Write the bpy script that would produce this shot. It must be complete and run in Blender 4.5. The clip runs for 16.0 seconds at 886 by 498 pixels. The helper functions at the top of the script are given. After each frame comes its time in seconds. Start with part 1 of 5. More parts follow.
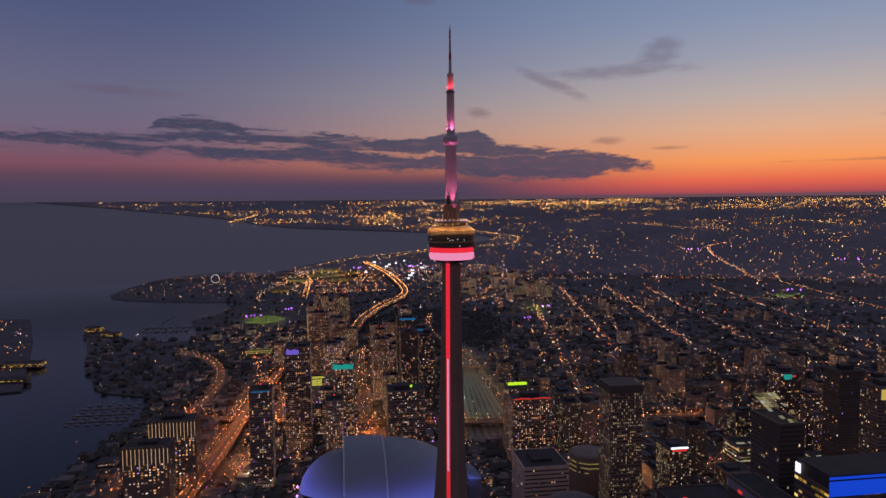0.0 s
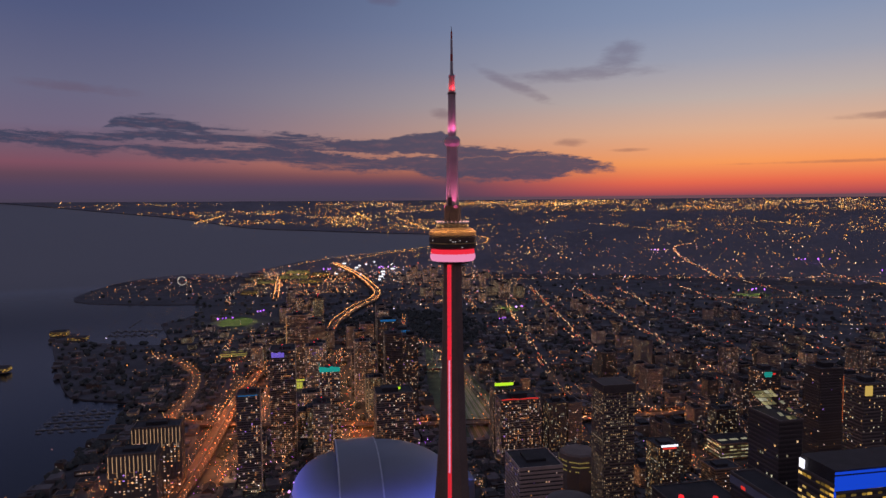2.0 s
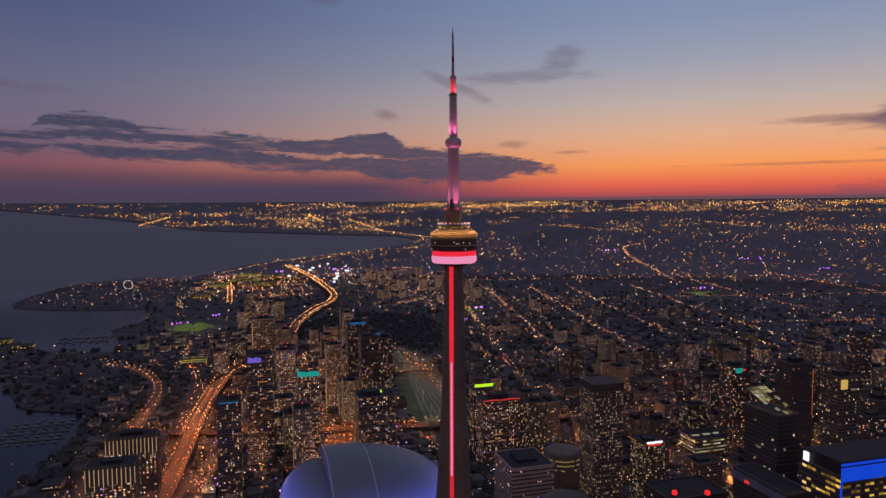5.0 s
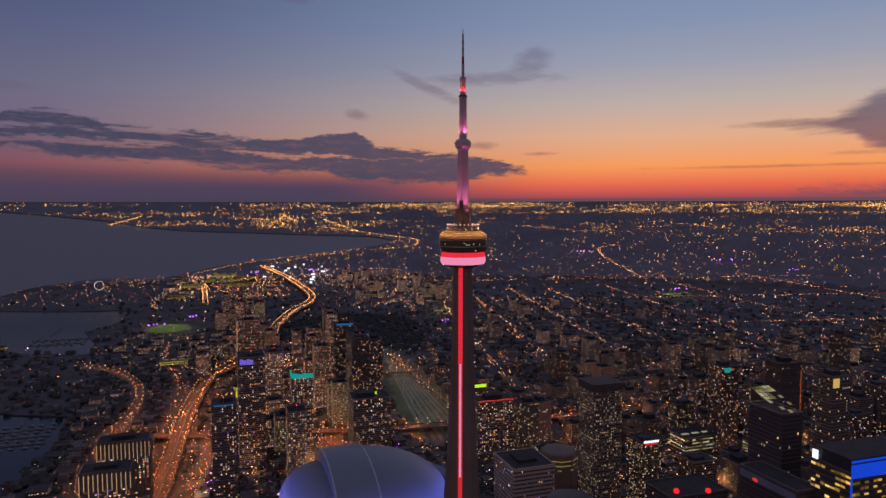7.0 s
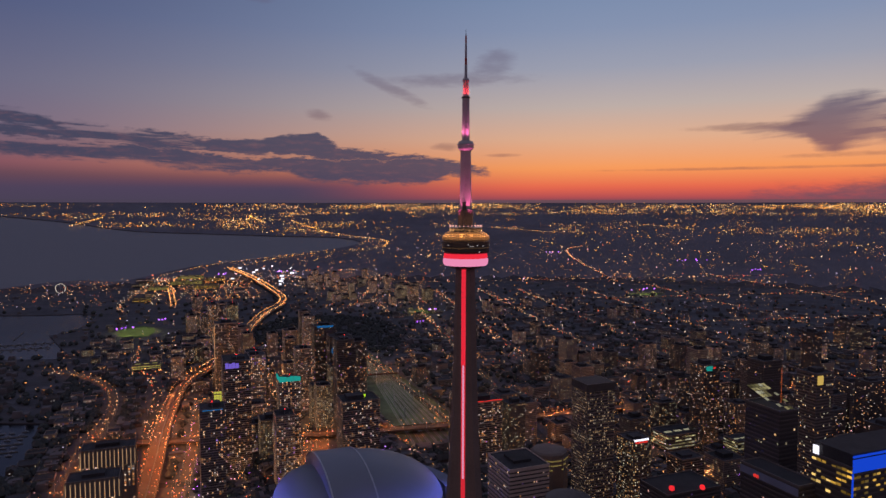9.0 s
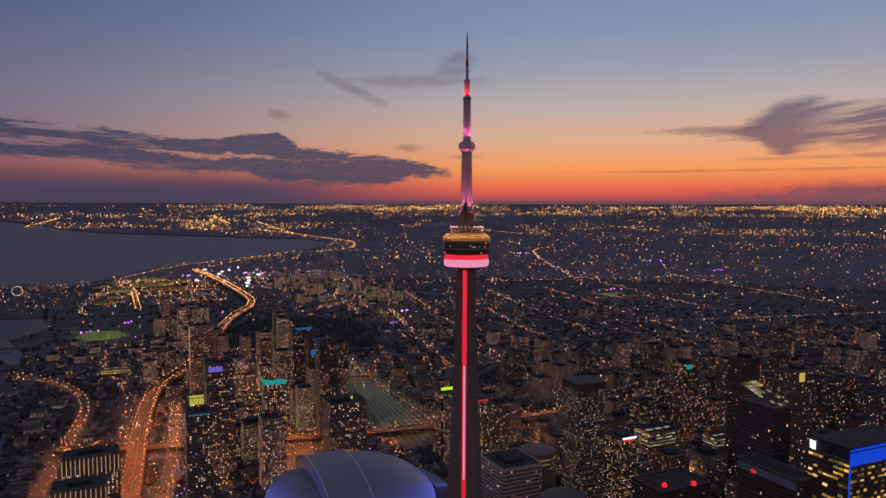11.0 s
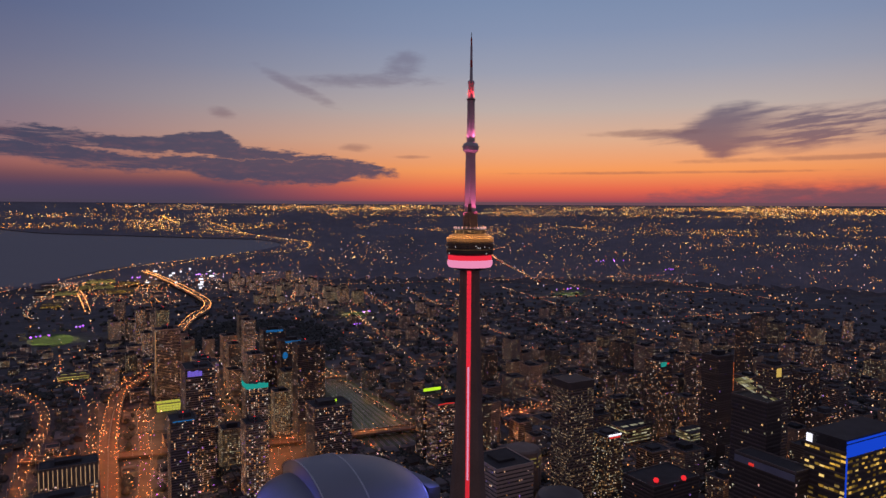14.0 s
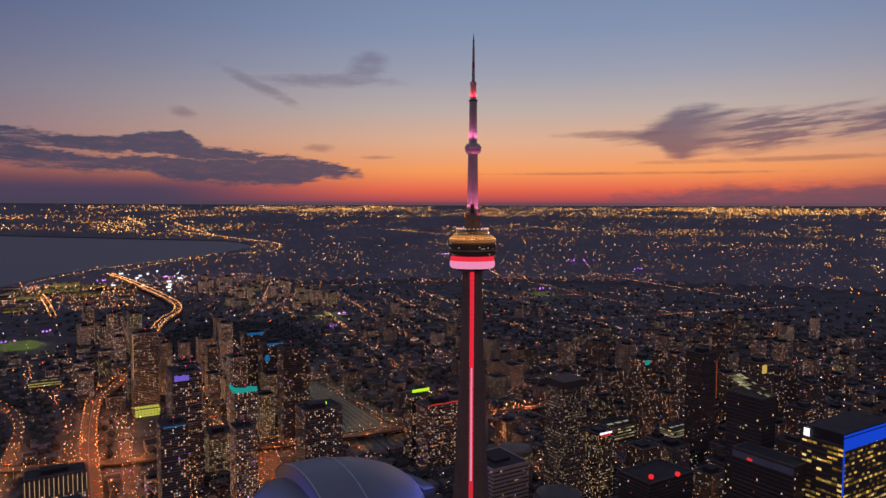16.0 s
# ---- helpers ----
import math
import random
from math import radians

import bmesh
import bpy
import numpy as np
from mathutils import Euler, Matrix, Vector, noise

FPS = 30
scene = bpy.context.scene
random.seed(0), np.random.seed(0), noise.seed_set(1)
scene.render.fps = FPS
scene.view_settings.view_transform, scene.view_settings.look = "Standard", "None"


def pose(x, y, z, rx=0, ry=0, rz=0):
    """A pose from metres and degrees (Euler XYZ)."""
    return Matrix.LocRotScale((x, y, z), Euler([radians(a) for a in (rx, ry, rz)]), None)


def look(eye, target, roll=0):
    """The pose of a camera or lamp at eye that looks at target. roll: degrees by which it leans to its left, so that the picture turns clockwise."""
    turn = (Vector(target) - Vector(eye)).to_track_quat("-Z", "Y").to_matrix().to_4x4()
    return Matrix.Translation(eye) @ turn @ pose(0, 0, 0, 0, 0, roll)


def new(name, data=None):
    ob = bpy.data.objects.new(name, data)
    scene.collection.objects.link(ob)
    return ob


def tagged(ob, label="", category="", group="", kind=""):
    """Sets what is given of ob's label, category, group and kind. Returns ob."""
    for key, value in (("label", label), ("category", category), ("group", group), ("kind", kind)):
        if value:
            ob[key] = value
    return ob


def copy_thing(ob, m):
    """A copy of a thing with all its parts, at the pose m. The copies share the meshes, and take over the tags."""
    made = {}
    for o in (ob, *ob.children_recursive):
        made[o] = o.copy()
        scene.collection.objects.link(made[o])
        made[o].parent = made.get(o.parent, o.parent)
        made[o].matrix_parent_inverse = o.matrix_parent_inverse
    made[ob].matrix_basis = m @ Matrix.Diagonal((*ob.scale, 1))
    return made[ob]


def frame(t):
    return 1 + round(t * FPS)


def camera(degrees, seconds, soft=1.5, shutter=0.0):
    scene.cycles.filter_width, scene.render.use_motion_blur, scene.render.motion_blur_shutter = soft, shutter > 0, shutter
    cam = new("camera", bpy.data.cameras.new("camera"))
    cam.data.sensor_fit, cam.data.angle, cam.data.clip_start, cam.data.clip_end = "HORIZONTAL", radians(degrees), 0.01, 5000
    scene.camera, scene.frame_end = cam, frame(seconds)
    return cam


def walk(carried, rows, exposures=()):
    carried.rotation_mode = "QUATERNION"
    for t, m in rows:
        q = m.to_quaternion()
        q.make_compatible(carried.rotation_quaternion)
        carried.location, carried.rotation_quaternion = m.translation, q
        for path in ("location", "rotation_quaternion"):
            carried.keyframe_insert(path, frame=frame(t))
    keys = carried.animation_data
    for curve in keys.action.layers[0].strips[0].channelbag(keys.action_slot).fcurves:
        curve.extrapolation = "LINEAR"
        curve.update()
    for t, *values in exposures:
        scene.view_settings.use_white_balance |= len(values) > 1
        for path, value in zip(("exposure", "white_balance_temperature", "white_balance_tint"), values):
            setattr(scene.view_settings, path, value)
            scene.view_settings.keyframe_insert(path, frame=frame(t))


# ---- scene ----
cam = camera(65.5, 16.0)
PATH = [
    (0, (-101.499, -646.556, 387.011), (-101.214, -644.58, 386.879), -0.5),
    (0.5, (-109.626, -645.172, 387.229), (-109.317, -643.201, 387.099), -0.5),
    (1, (-118.117, -643.504, 387.414), (-117.781, -641.537, 387.283), -0.6),
    (1.5, (-126.988, -641.646, 387.576), (-126.624, -639.684, 387.445), -0.4),
    (2, (-136.178, -639.623, 387.711), (-135.79, -637.665, 387.581), -0.4),
    (2.5, (-145.27, -637.345, 387.849), (-144.857, -635.392, 387.72), -0.4),
    (3, (-153.935, -634.941, 388.012), (-153.498, -632.993, 387.882), -0.4),
    (3.5, (-162.231, -632.315, 388.191), (-161.773, -630.372, 388.062), -0.3),
    (4, (-170.511, -629.454, 388.309), (-170.022, -627.519, 388.181), -0.4),
    (6.5, (-213.721, -615.254, 389.116), (-213.115, -613.352, 388.989), -0.1),
    (7, (-222.549, -612.352, 389.199), (-221.922, -610.457, 389.073), -0.1),
    (7.5, (-231.314, -609.147, 389.285), (-230.662, -607.26, 389.16), -0.1),
    (8, (-239.985, -605.844, 389.385), (-239.308, -603.966, 389.261), -0.0),
    (8.5, (-248.599, -602.289, 389.453), (-247.897, -600.421, 389.329), 0.0),
    (9, (-257.083, -598.626, 389.477), (-256.356, -596.767, 389.354), 0.0),
    (11.5, (-299.098, -579.689, 389.195), (-298.244, -577.884, 389.075), 0.2),
    (12, (-307.098, -575.855, 389.195), (-306.221, -574.061, 389.075), 0.2),
    (12.5, (-314.874, -571.852, 389.188), (-313.975, -570.069, 389.07), 0.1),
    (13, (-322.878, -567.476, 389.219), (-321.957, -565.705, 389.101), 0.3),
    (13.5, (-330.65, -562.981, 389.297), (-329.706, -561.222, 389.18), 0.3),
    (14, (-337.965, -558.707, 389.419), (-336.999, -556.959, 389.301), 0.3),
    (14.5, (-344.945, -554.387, 389.569), (-343.957, -552.652, 389.452), 0.2),
    (15, (-352.223, -549.767, 389.595), (-351.213, -548.045, 389.479), 0.2),
    (15.5, (-359.9, -545.037, 389.634), (-358.87, -543.327, 389.518), 0.3),
    (16, (-367.895, -540.523, 389.687), (-366.843, -538.826, 389.571), 0.2),
]
walk(cam, [(t, look(eye, target, roll)) for t, eye, target, roll in PATH])

# ---- light ----
world = bpy.data.worlds.new("dusk_sky")
scene.world = world
world.use_nodes = True
SUN_AZ = 43.0


class Nodes:
    """A small writer of node trees."""

    def __init__(self, tree):
        self.tree, self.nodes, self.links = tree, tree.nodes, tree.links
        self.nodes.clear()

    def add(self, kind, inputs=(), operation="", data_type="", interpolation_type="", noise_dimensions="", use_clamp=False):
        n = self.nodes.new(kind)
        if operation:
            n.operation = operation
        if use_clamp:
            n.use_clamp = True
        if data_type:
            n.data_type = data_type
        if interpolation_type:
            n.interpolation_type = interpolation_type
        if noise_dimensions:
            n.noise_dimensions = noise_dimensions
        for k, v in dict(inputs).items():
            if isinstance(v, bpy.types.NodeSocket):
                self.links.new(v, n.inputs[k])
            else:
                n.inputs[k].default_value = v
        return n

    def math(self, op, a, b=0.0, c=0.0, clamp=False):
        return self.add("ShaderNodeMath", {0: a, 1: b, 2: c}, operation=op, use_clamp=clamp).outputs[0]

    def ramp(self, value, lo, hi, stops):
        fac = self.add("ShaderNodeMapRange", {0: value, 1: lo, 2: hi}).outputs[0]
        n = self.add("ShaderNodeValToRGB", {0: fac})
        el = n.color_ramp.elements
        while len(el) < len(stops):
            el.new(0.5)
        for e, (p, col) in zip(el, stops):
            e.position, e.color = (p - lo) / (hi - lo), (*srgb(*col), 1)
        return n.outputs[0]

    def smooth(self, value, lo, hi):
        return self.add("ShaderNodeMapRange", {0: value, 1: lo, 2: hi}, interpolation_type="SMOOTHSTEP").outputs[0]

    def mix(self, fac, a, b):
        n = self.add("ShaderNodeMix", {0: fac}, data_type="RGBA")
        for k, v in ((6, a), (7, b)):
            if isinstance(v, bpy.types.NodeSocket):
                self.links.new(v, n.inputs[k])
            else:
                n.inputs[k].default_value = (*v, 1) if len(v) == 3 else v
        return n.outputs[2]


def srgb(r, g, b):
    return tuple((c / 255 / 12.92) if c / 255 <= 0.04045 else ((c / 255 + 0.055) / 1.055) ** 2.4 for c in (r, g, b))


def make_sky():
    N = Nodes(world.node_tree)
    co = N.add("ShaderNodeTexCoord").outputs["Generated"]
    sep = N.add("ShaderNodeSeparateXYZ", {0: co})
    az = N.math("DEGREES", N.math("ARCTAN2", sep.outputs[0], sep.outputs[1]))
    el = N.math("DEGREES", N.math("ARCSINE", sep.outputs[2]))
    # two scales of drifting noise in sky coordinates
    flat = N.add("ShaderNodeCombineXYZ", {0: N.math("MULTIPLY", az, 0.22), 1: N.math("MULTIPLY", el, 0.75), 2: 0.0}).outputs[0]
    n1 = N.add("ShaderNodeTexNoise", {"Vector": flat, "Scale": 1.3, "Detail": 6.0, "Roughness": 0.55}).outputs[0]
    flat2 = N.add("ShaderNodeCombineXYZ", {0: N.math("MULTIPLY", az, 0.5), 1: N.math("MULTIPLY", el, 2.0), 2: 4.0}).outputs[0]
    n2 = N.add("ShaderNodeTexNoise", {"Vector": flat2, "Scale": 1.5, "Detail": 7.0, "Roughness": 0.62}).outputs[0]
    wob = N.math("ADD", N.math("MULTIPLY", N.math("SUBTRACT", n1, 0.5), 1.0), N.math("MULTIPLY", N.math("SUBTRACT", n2, 0.5), 0.8))
    sunset = N.ramp(el, -2, 62, [(-2, (84, 66, 84)), (0.42, (116, 72, 86)), (0.8, (184, 80, 82)), (1.6, (231, 105, 78)), (3.1, (248, 156, 92)), (5.5, (224, 174, 142)),
                                 (8.0, (190, 174, 168)), (11.0, (156, 159, 176)), (14.0, (134, 147, 176)), (17.5, (118, 138, 172)), (30, (104, 118, 150)), (60, (90, 95, 118))])
    dull = N.ramp(el, -2, 62, [(-2, (70, 64, 84)), (0.42, (74, 65, 86)), (1.4, (78, 66, 90)), (2.4, (96, 70, 86)), (3.2, (126, 80, 96)), (4.2, (118, 88, 106)), (6.0, (114, 102, 126)),
                               (9.0, (104, 103, 130)), (14.0, (82, 90, 126)), (18, (70, 79, 116)), (30, (84, 90, 120)), (60, (90, 95, 118))])
    off = N.math("ABSOLUTE", N.math("SUBTRACT", az, SUN_AZ))
    off = N.math("MINIMUM", off, N.math("SUBTRACT", 360.0, off))
    high = N.smooth(off, 62.0, 6.0)
    low = N.smooth(off, 35.0, 13.0)
    k = N.smooth(el, 1.3, 3.6)
    side = N.math("ADD", N.math("MULTIPLY", high, k), N.math("MULTIPLY", low, N.math("SUBTRACT", 1.0, k)))
    col = N.mix(side, dull, sunset)
    east = N.smooth(off, 70.0, 150.0)
    col = N.mix(east, col, N.ramp(el, -2, 62, [(-2, (84, 74, 86)), (2, (124, 104, 112)), (12, (134, 117, 126)), (40, (100, 98, 118)), (60, (90, 95, 118))]))

    def blob(a0, e0, ra, re, tilt=0.0, hard=0.3, rough=1.0):
        da = N.math("SUBTRACT", az, a0)
        de = N.math("SUBTRACT", N.math("SUBTRACT", el, e0), N.math("MULTIPLY", da, tilt))
        da = N.math("DIVIDE", da, ra)
        de = N.math("DIVIDE", de, re)
        d = N.math("ADD", N.math("MULTIPLY", da, da), N.math("MULTIPLY", de, de))
        d = N.math("ADD", d, N.math("MULTIPLY", wob, rough * 2.2))
        return N.smooth(d, 1.0 + hard, 1.0 - hard)

    def edge(pts):
        """A height above the horizon, in degrees, that changes along the sky."""
        n = N.add("ShaderNodeValToRGB", {0: N.add("ShaderNodeMapRange", {0: az, 1: -30.0, 2: 70.0}).outputs[0]})
        el_ = n.color_ramp.elements
        while len(el_) < len(pts):
            el_.new(0.5)
        for e, (a, h) in zip(el_, pts):
            e.position, e.color = (a + 30) / 100, (h / 10, h / 10, h / 10, 1)
        return N.math("MULTIPLY", N.add("ShaderNodeSeparateColor", {0: n.outputs[0]}).outputs[0], 10.0)

    ragged = N.math("ADD", el, N.math("ADD", N.math("MULTIPLY", N.math("SUBTRACT", n1, 0.5), 1.3), N.math("MULTIPLY", N.math("SUBTRACT", n2, 0.5), 1.3)))
    heavy = N.math("MULTIPLY", N.smooth(N.math("SUBTRACT", edge(BANK_TOP), ragged), -0.12, 0.22), N.smooth(N.math("SUBTRACT", ragged, edge(BANK_FOOT)), -0.2, 0.3))
    rift = N.math("SUBTRACT", edge(RIFT_WIDTH), N.math("ABSOLUTE", N.math("SUBTRACT", ragged, edge(RIFT))))
    heavy = N.math("MULTIPLY", heavy, N.math("SUBTRACT", 1.0, N.math("MULTIPLY", N.smooth(rift, -0.1, 0.14), 0.85)))
    strands = N.add("ShaderNodeCombineXYZ", {0: N.math("MULTIPLY", az, 0.11), 1: N.math("ADD", N.math("MULTIPLY", el, 1.15), N.math("MULTIPLY", az, 0.05)), 2: 11.0}).outputs[0]
    n5 = N.add("ShaderNodeTexNoise", {"Vector": strands, "Scale": 1.7, "Detail": 7.0, "Roughness": 0.6}).outputs[0]
    torn_left = N.math("MULTIPLY", N.smooth(n5, 0.5, 0.62), N.smooth(az, 9.0, -6.0))
    heavy = N.math("MULTIPLY", heavy, N.math("SUBTRACT", 1.0, N.math("MULTIPLY", torn_left, 0.85)))
    # a torn, combed-out cloud further round
    comb = N.add("ShaderNodeCombineXYZ", {0: N.math("MULTIPLY", az, 0.16), 1: N.math("SUBTRACT", N.math("MULTIPLY", el, 1.5), N.math("MULTIPLY", az, 0.13)), 2: 2.0}).outputs[0]
    n4 = N.add("ShaderNodeTexNoise", {"Vector": comb, "Scale": 1.6, "Detail": 6.0, "Roughness": 0.58}).outputs[0]
    torn = N.math("ADD", el, N.math("ADD", N.math("MULTIPLY", N.math("SUBTRACT", n4, 0.5), 1.5), N.math("MULTIPLY", N.math("SUBTRACT", n2, 0.5), 0.5)))
    drift = N.math("MULTIPLY", N.smooth(N.math("SUBTRACT", edge(TORN_TOP), torn), -0.35, 0.75), N.smooth(N.math("SUBTRACT", torn, edge(TORN_FOOT)), -0.3, 0.7))
    combed = N.math("SUBTRACT", 1.0, N.math("MULTIPLY", N.smooth(n4, 0.42, 0.62), N.math("MULTIPLY", N.smooth(az, 50.0, 57.0), 0.75)))
    drift = N.math("MULTIPLY", drift, combed)
    for args in DRIFTS:
        drift = N.math("MAXIMUM", drift, blob(*args, 0.95, 1.25))
    thin = None
    for args in WISPS:
        m = blob(*args, 1.5, 1.7)
        thin = m if thin is None else N.math("MAXIMUM", thin, m)
    dark = N.mix(N.smooth(az, -20.0, 45.0), srgb(62, 66, 90), srgb(78, 74, 96))
    dark = N.mix(N.math("MULTIPLY", N.smooth(n2, 0.45, 0.75), 0.3), dark, srgb(140, 90, 96))
    col = N.mix(N.math("MULTIPLY", heavy, 0.93), col, dark)
    col = N.mix(N.math("MULTIPLY", drift, 0.8), col, N.mix(N.smooth(el, 4.0, 8.0), srgb(110, 80, 98), srgb(88, 82, 108)))
    col = N.mix(N.math("MULTIPLY", thin, 0.42), col, N.mix(N.smooth(el, 4.0, 12.0), srgb(110, 78, 84), srgb(96, 84, 108)))
    bg = N.add("ShaderNodeBackground", {0: col, 1: 1.0})
    N.add("ShaderNodeOutputWorld", {0: bg.outputs[0]})


BANK_TOP = [(-30, 5.2), (-24.2, 5.3), (-17.9, 5.4), (-15.0, 5.5), (-13.9, 6.85), (-12.0, 7.0), (-10.3, 6.9), (-8.6, 6.5), (-5.0, 6.0), (-2.9, 5.75), (-0.3, 5.6), (3.2, 5.35), (6.6, 5.3), (7.3, 5.75), (11.3, 5.85),
            (12.4, 5.2), (13.5, 4.7), (18.5, 4.3), (21.8, 3.85), (23.6, 3.35), (25.4, 2.95), (26.2, 0.0)]
BANK_FOOT = [(-30, 4.4), (-24.2, 4.4), (-20.8, 4.5), (-18.3, 4.2), (-15.6, 3.9), (-13.4, 4.2), (-10.0, 3.5), (-4.8, 3.55), (-2.1, 3.35), (0.5, 2.8), (8.5, 2.7), (10.4, 2.15), (16.0, 1.85), (20.0, 1.95), (22.0, 2.5), (25.7, 2.85), (26.2, 6.0)]
RIFT = [(-30, 4.9), (-12.0, 4.85), (-3.2, 4.6), (-1.0, 4.4), (1.5, 4.25), (6.0, 4.05), (12.0, 3.85), (20, 3.8)]
RIFT_WIDTH = [(-30, 0.0), (-14.0, 0.0), (-12.5, 0.26), (-6.0, 0.2), (-3.4, 0.12), (-2.0, 0.0), (0.6, 0.0), (1.8, 0.26), (5.0, 0.2), (10.0, 0.14), (12.4, 0.0)]
TORN_TOP = [(42.2, 4.0), (43.1, 5.9), (46.0, 6.1), (47.7, 6.5), (49.0, 7.1), (50.3, 7.9), (52.4, 8.2), (54.0, 7.7), (56.4, 7.5), (59.0, 7.3), (61.9, 7.5), (64.9, 7.9), (70.0, 8.0)]
TORN_FOOT = [(42.2, 7.0), (43.1, 5.8), (45.1, 5.4), (46.9, 5.3), (48.9, 4.85), (49.7, 4.1), (50.8, 3.7), (51.8, 4.2), (53.3, 4.6), (54.9, 4.1), (56.5, 4.2), (58.4, 4.6), (60.9, 4.8), (65.0, 5.1), (70.0, 5.2)]
DRIFTS = [(66.0, 0.95, 17.0, 0.75, 0.0)]
WISPS = [(45.5, 6.0, 3.6, 0.22, 0.0), (17.0, 9.6, 2.4, 0.4, -0.45), (22.5, 10.2, 4.6, 0.45, 0.02), (25.6, 11.5, 1.3, 0.9, 0.2),
         (11.2, 7.4, 0.9, 0.35, -0.1), (21.6, 4.9, 1.1, 0.26, 0.0), (26.2, 4.2, 1.2, 0.12, 0.0), (6.5, 16.2, 1.1, 0.4, -0.1), (66.0, 1.2, 15.0, 0.9, 0.0), (47.0, 2.9, 9.0, 0.1, 0.0),
         (58.0, 3.8, 8.0, 0.16, 0.01), (-16.0, 8.6, 3.0, 0.3, -0.05)]
make_sky()

# low glow of the sun that has just set
sun = new("sun", bpy.data.lights.new("sun", "SUN"))
sun.data.energy, sun.data.angle, sun.data.color = 0.12, radians(12), (1.0, 0.5, 0.32)
sun.matrix_world = look((0, 0, 3000), (-math.sin(radians(SUN_AZ)) * 1000, -math.cos(radians(SUN_AZ)) * 1000, 2900))

# ---- geometry helpers ----
EYE0 = (-240.0, -605.0, 389.0)
NEAR, RIM = 3600.0, 4850.0


def rise(r):
    u = min(1.0, max(0.0, (r - 5000) / 35000))
    return 0.0175 * u * u * (3 - 2 * u)


SLOPE = 440.0 / (RIM - NEAR)


def drawn(r):
    """The built distance for a true one: beyond 3.6 km the ground is drawn together and climbs evenly to the rim."""
    return r if r <= NEAR else (EYE0[2] + NEAR * SLOPE) / (SLOPE + EYE0[2] / r - rise(r))


def far(x, y, z=0.0):
    """Where a place of the true plan is built, so that it keeps its direction from the air."""
    dx, dy = x - EYE0[0], y - EYE0[1]
    r = math.hypot(dx, dy)
    if r <= NEAR:
        return (x, y, z)
    rp = drawn(r)
    return (EYE0[0] + dx / r * rp, EYE0[1] + dy / r * rp, EYE0[2] + rp * ((z - EYE0[2]) / r + rise(r)))


def shrink(x, y):
    r = math.hypot(x - EYE0[0], y - EYE0[1])
    return drawn(r) / r


class Geo:
    def __init__(self):
        self.v, self.f, self.m = [], [], []

    def add(self, verts, faces, mat=0):
        o = len(self.v)
        self.v += verts
        self.f += [tuple(i + o for i in f) for f in faces]
        self.m += [mat] * len(faces)
        return self

    def box(self, cx, cy, z0, sx, sy, sz, rot=0.0, mat=0, bottom=False, taper=1.0):
        c, s = math.cos(rot), math.sin(rot)
        vs = []
        for z, k in ((z0, 1.0), (z0 + sz, taper)):
            for ax, ay in ((-1, -1), (1, -1), (1, 1), (-1, 1)):
                px, py = ax * sx / 2 * k, ay * sy / 2 * k
                vs.append((cx + px * c - py * s, cy + px * s + py * c, z))
        fs = [(0, 1, 5, 4), (1, 2, 6, 5), (2, 3, 7, 6), (3, 0, 4, 7), (4, 5, 6, 7)]
        if bottom:
            fs.append((3, 2, 1, 0))
        return self.add(vs, fs, mat)

    def lathe(self, profile, n=32, cx=0.0, cy=0.0, mat=0, a0=0.0, a1=2 * math.pi):
        full = abs(a1 - a0 - 2 * math.pi) < 1e-6
        cols = n if full else n + 1
        vs = [(cx + r * math.cos(a0 + (a1 - a0) * i / n), cy + r * math.sin(a0 + (a1 - a0) * i / n), z) for r, z in profile for i in range(cols)]
        fs = []
        for k in range(len(profile) - 1):
            for i in range(n):
                j = (i + 1) % cols
                fs.append((k * cols + i, k * cols + j, (k + 1) * cols + j, (k + 1) * cols + i))
        return self.add(vs, fs, mat)

    def prism(self, rings, mat=0, cap=True):
        """rings: polygons of one length, bottom to top."""
        n = len(rings[0])
        vs = [p for r in rings for p in r]
        fs = [(k * n + i, k * n + (i + 1) % n, (k + 1) * n + (i + 1) % n, (k + 1) * n + i) for k in range(len(rings) - 1) for i in range(n)]
        if cap:
            fs.append(tuple(range((len(rings) - 1) * n, len(rings) * n)))
        return self.add(vs, fs, mat)

    def speck(self, p, s, mat=0):
        x, y, z = p
        vs = [(x - s, y, z), (x, y - s, z), (x + s, y, z), (x, y + s, z), (x, y, z + s), (x, y, z - s)]
        return self.add(vs, [(0, 1, 4), (1, 2, 4), (2, 3, 4), (3, 0, 4), (1, 0, 5), (2, 1, 5), (3, 2, 5), (0, 3, 5)], mat)

    def mesh(self, name, mats, smooth=False):
        me = bpy.data.meshes.new(name)
        me.from_pydata(self.v, [], self.f)
        for m in (mats if isinstance(mats, (list, tuple)) else [mats]):
            me.materials.append(m)
        if len(me.materials) > 1:
            me.polygons.foreach_set("material_index", self.m)
        if smooth:
            me.polygons.foreach_set("use_smooth", [True] * len(me.polygons))
        me.update()
        return me


def thing(name, geo, mats, label, category, group="", kind="", smooth=False):
    return tagged(new(name, geo.mesh(name, mats, smooth)), label, category, group, kind)


def part(name, geo, mats, parent, label="", kind="", smooth=False):
    ob = new(name, geo.mesh(name, mats, smooth))
    ob.parent = parent
    return tagged(ob, label, kind=kind)


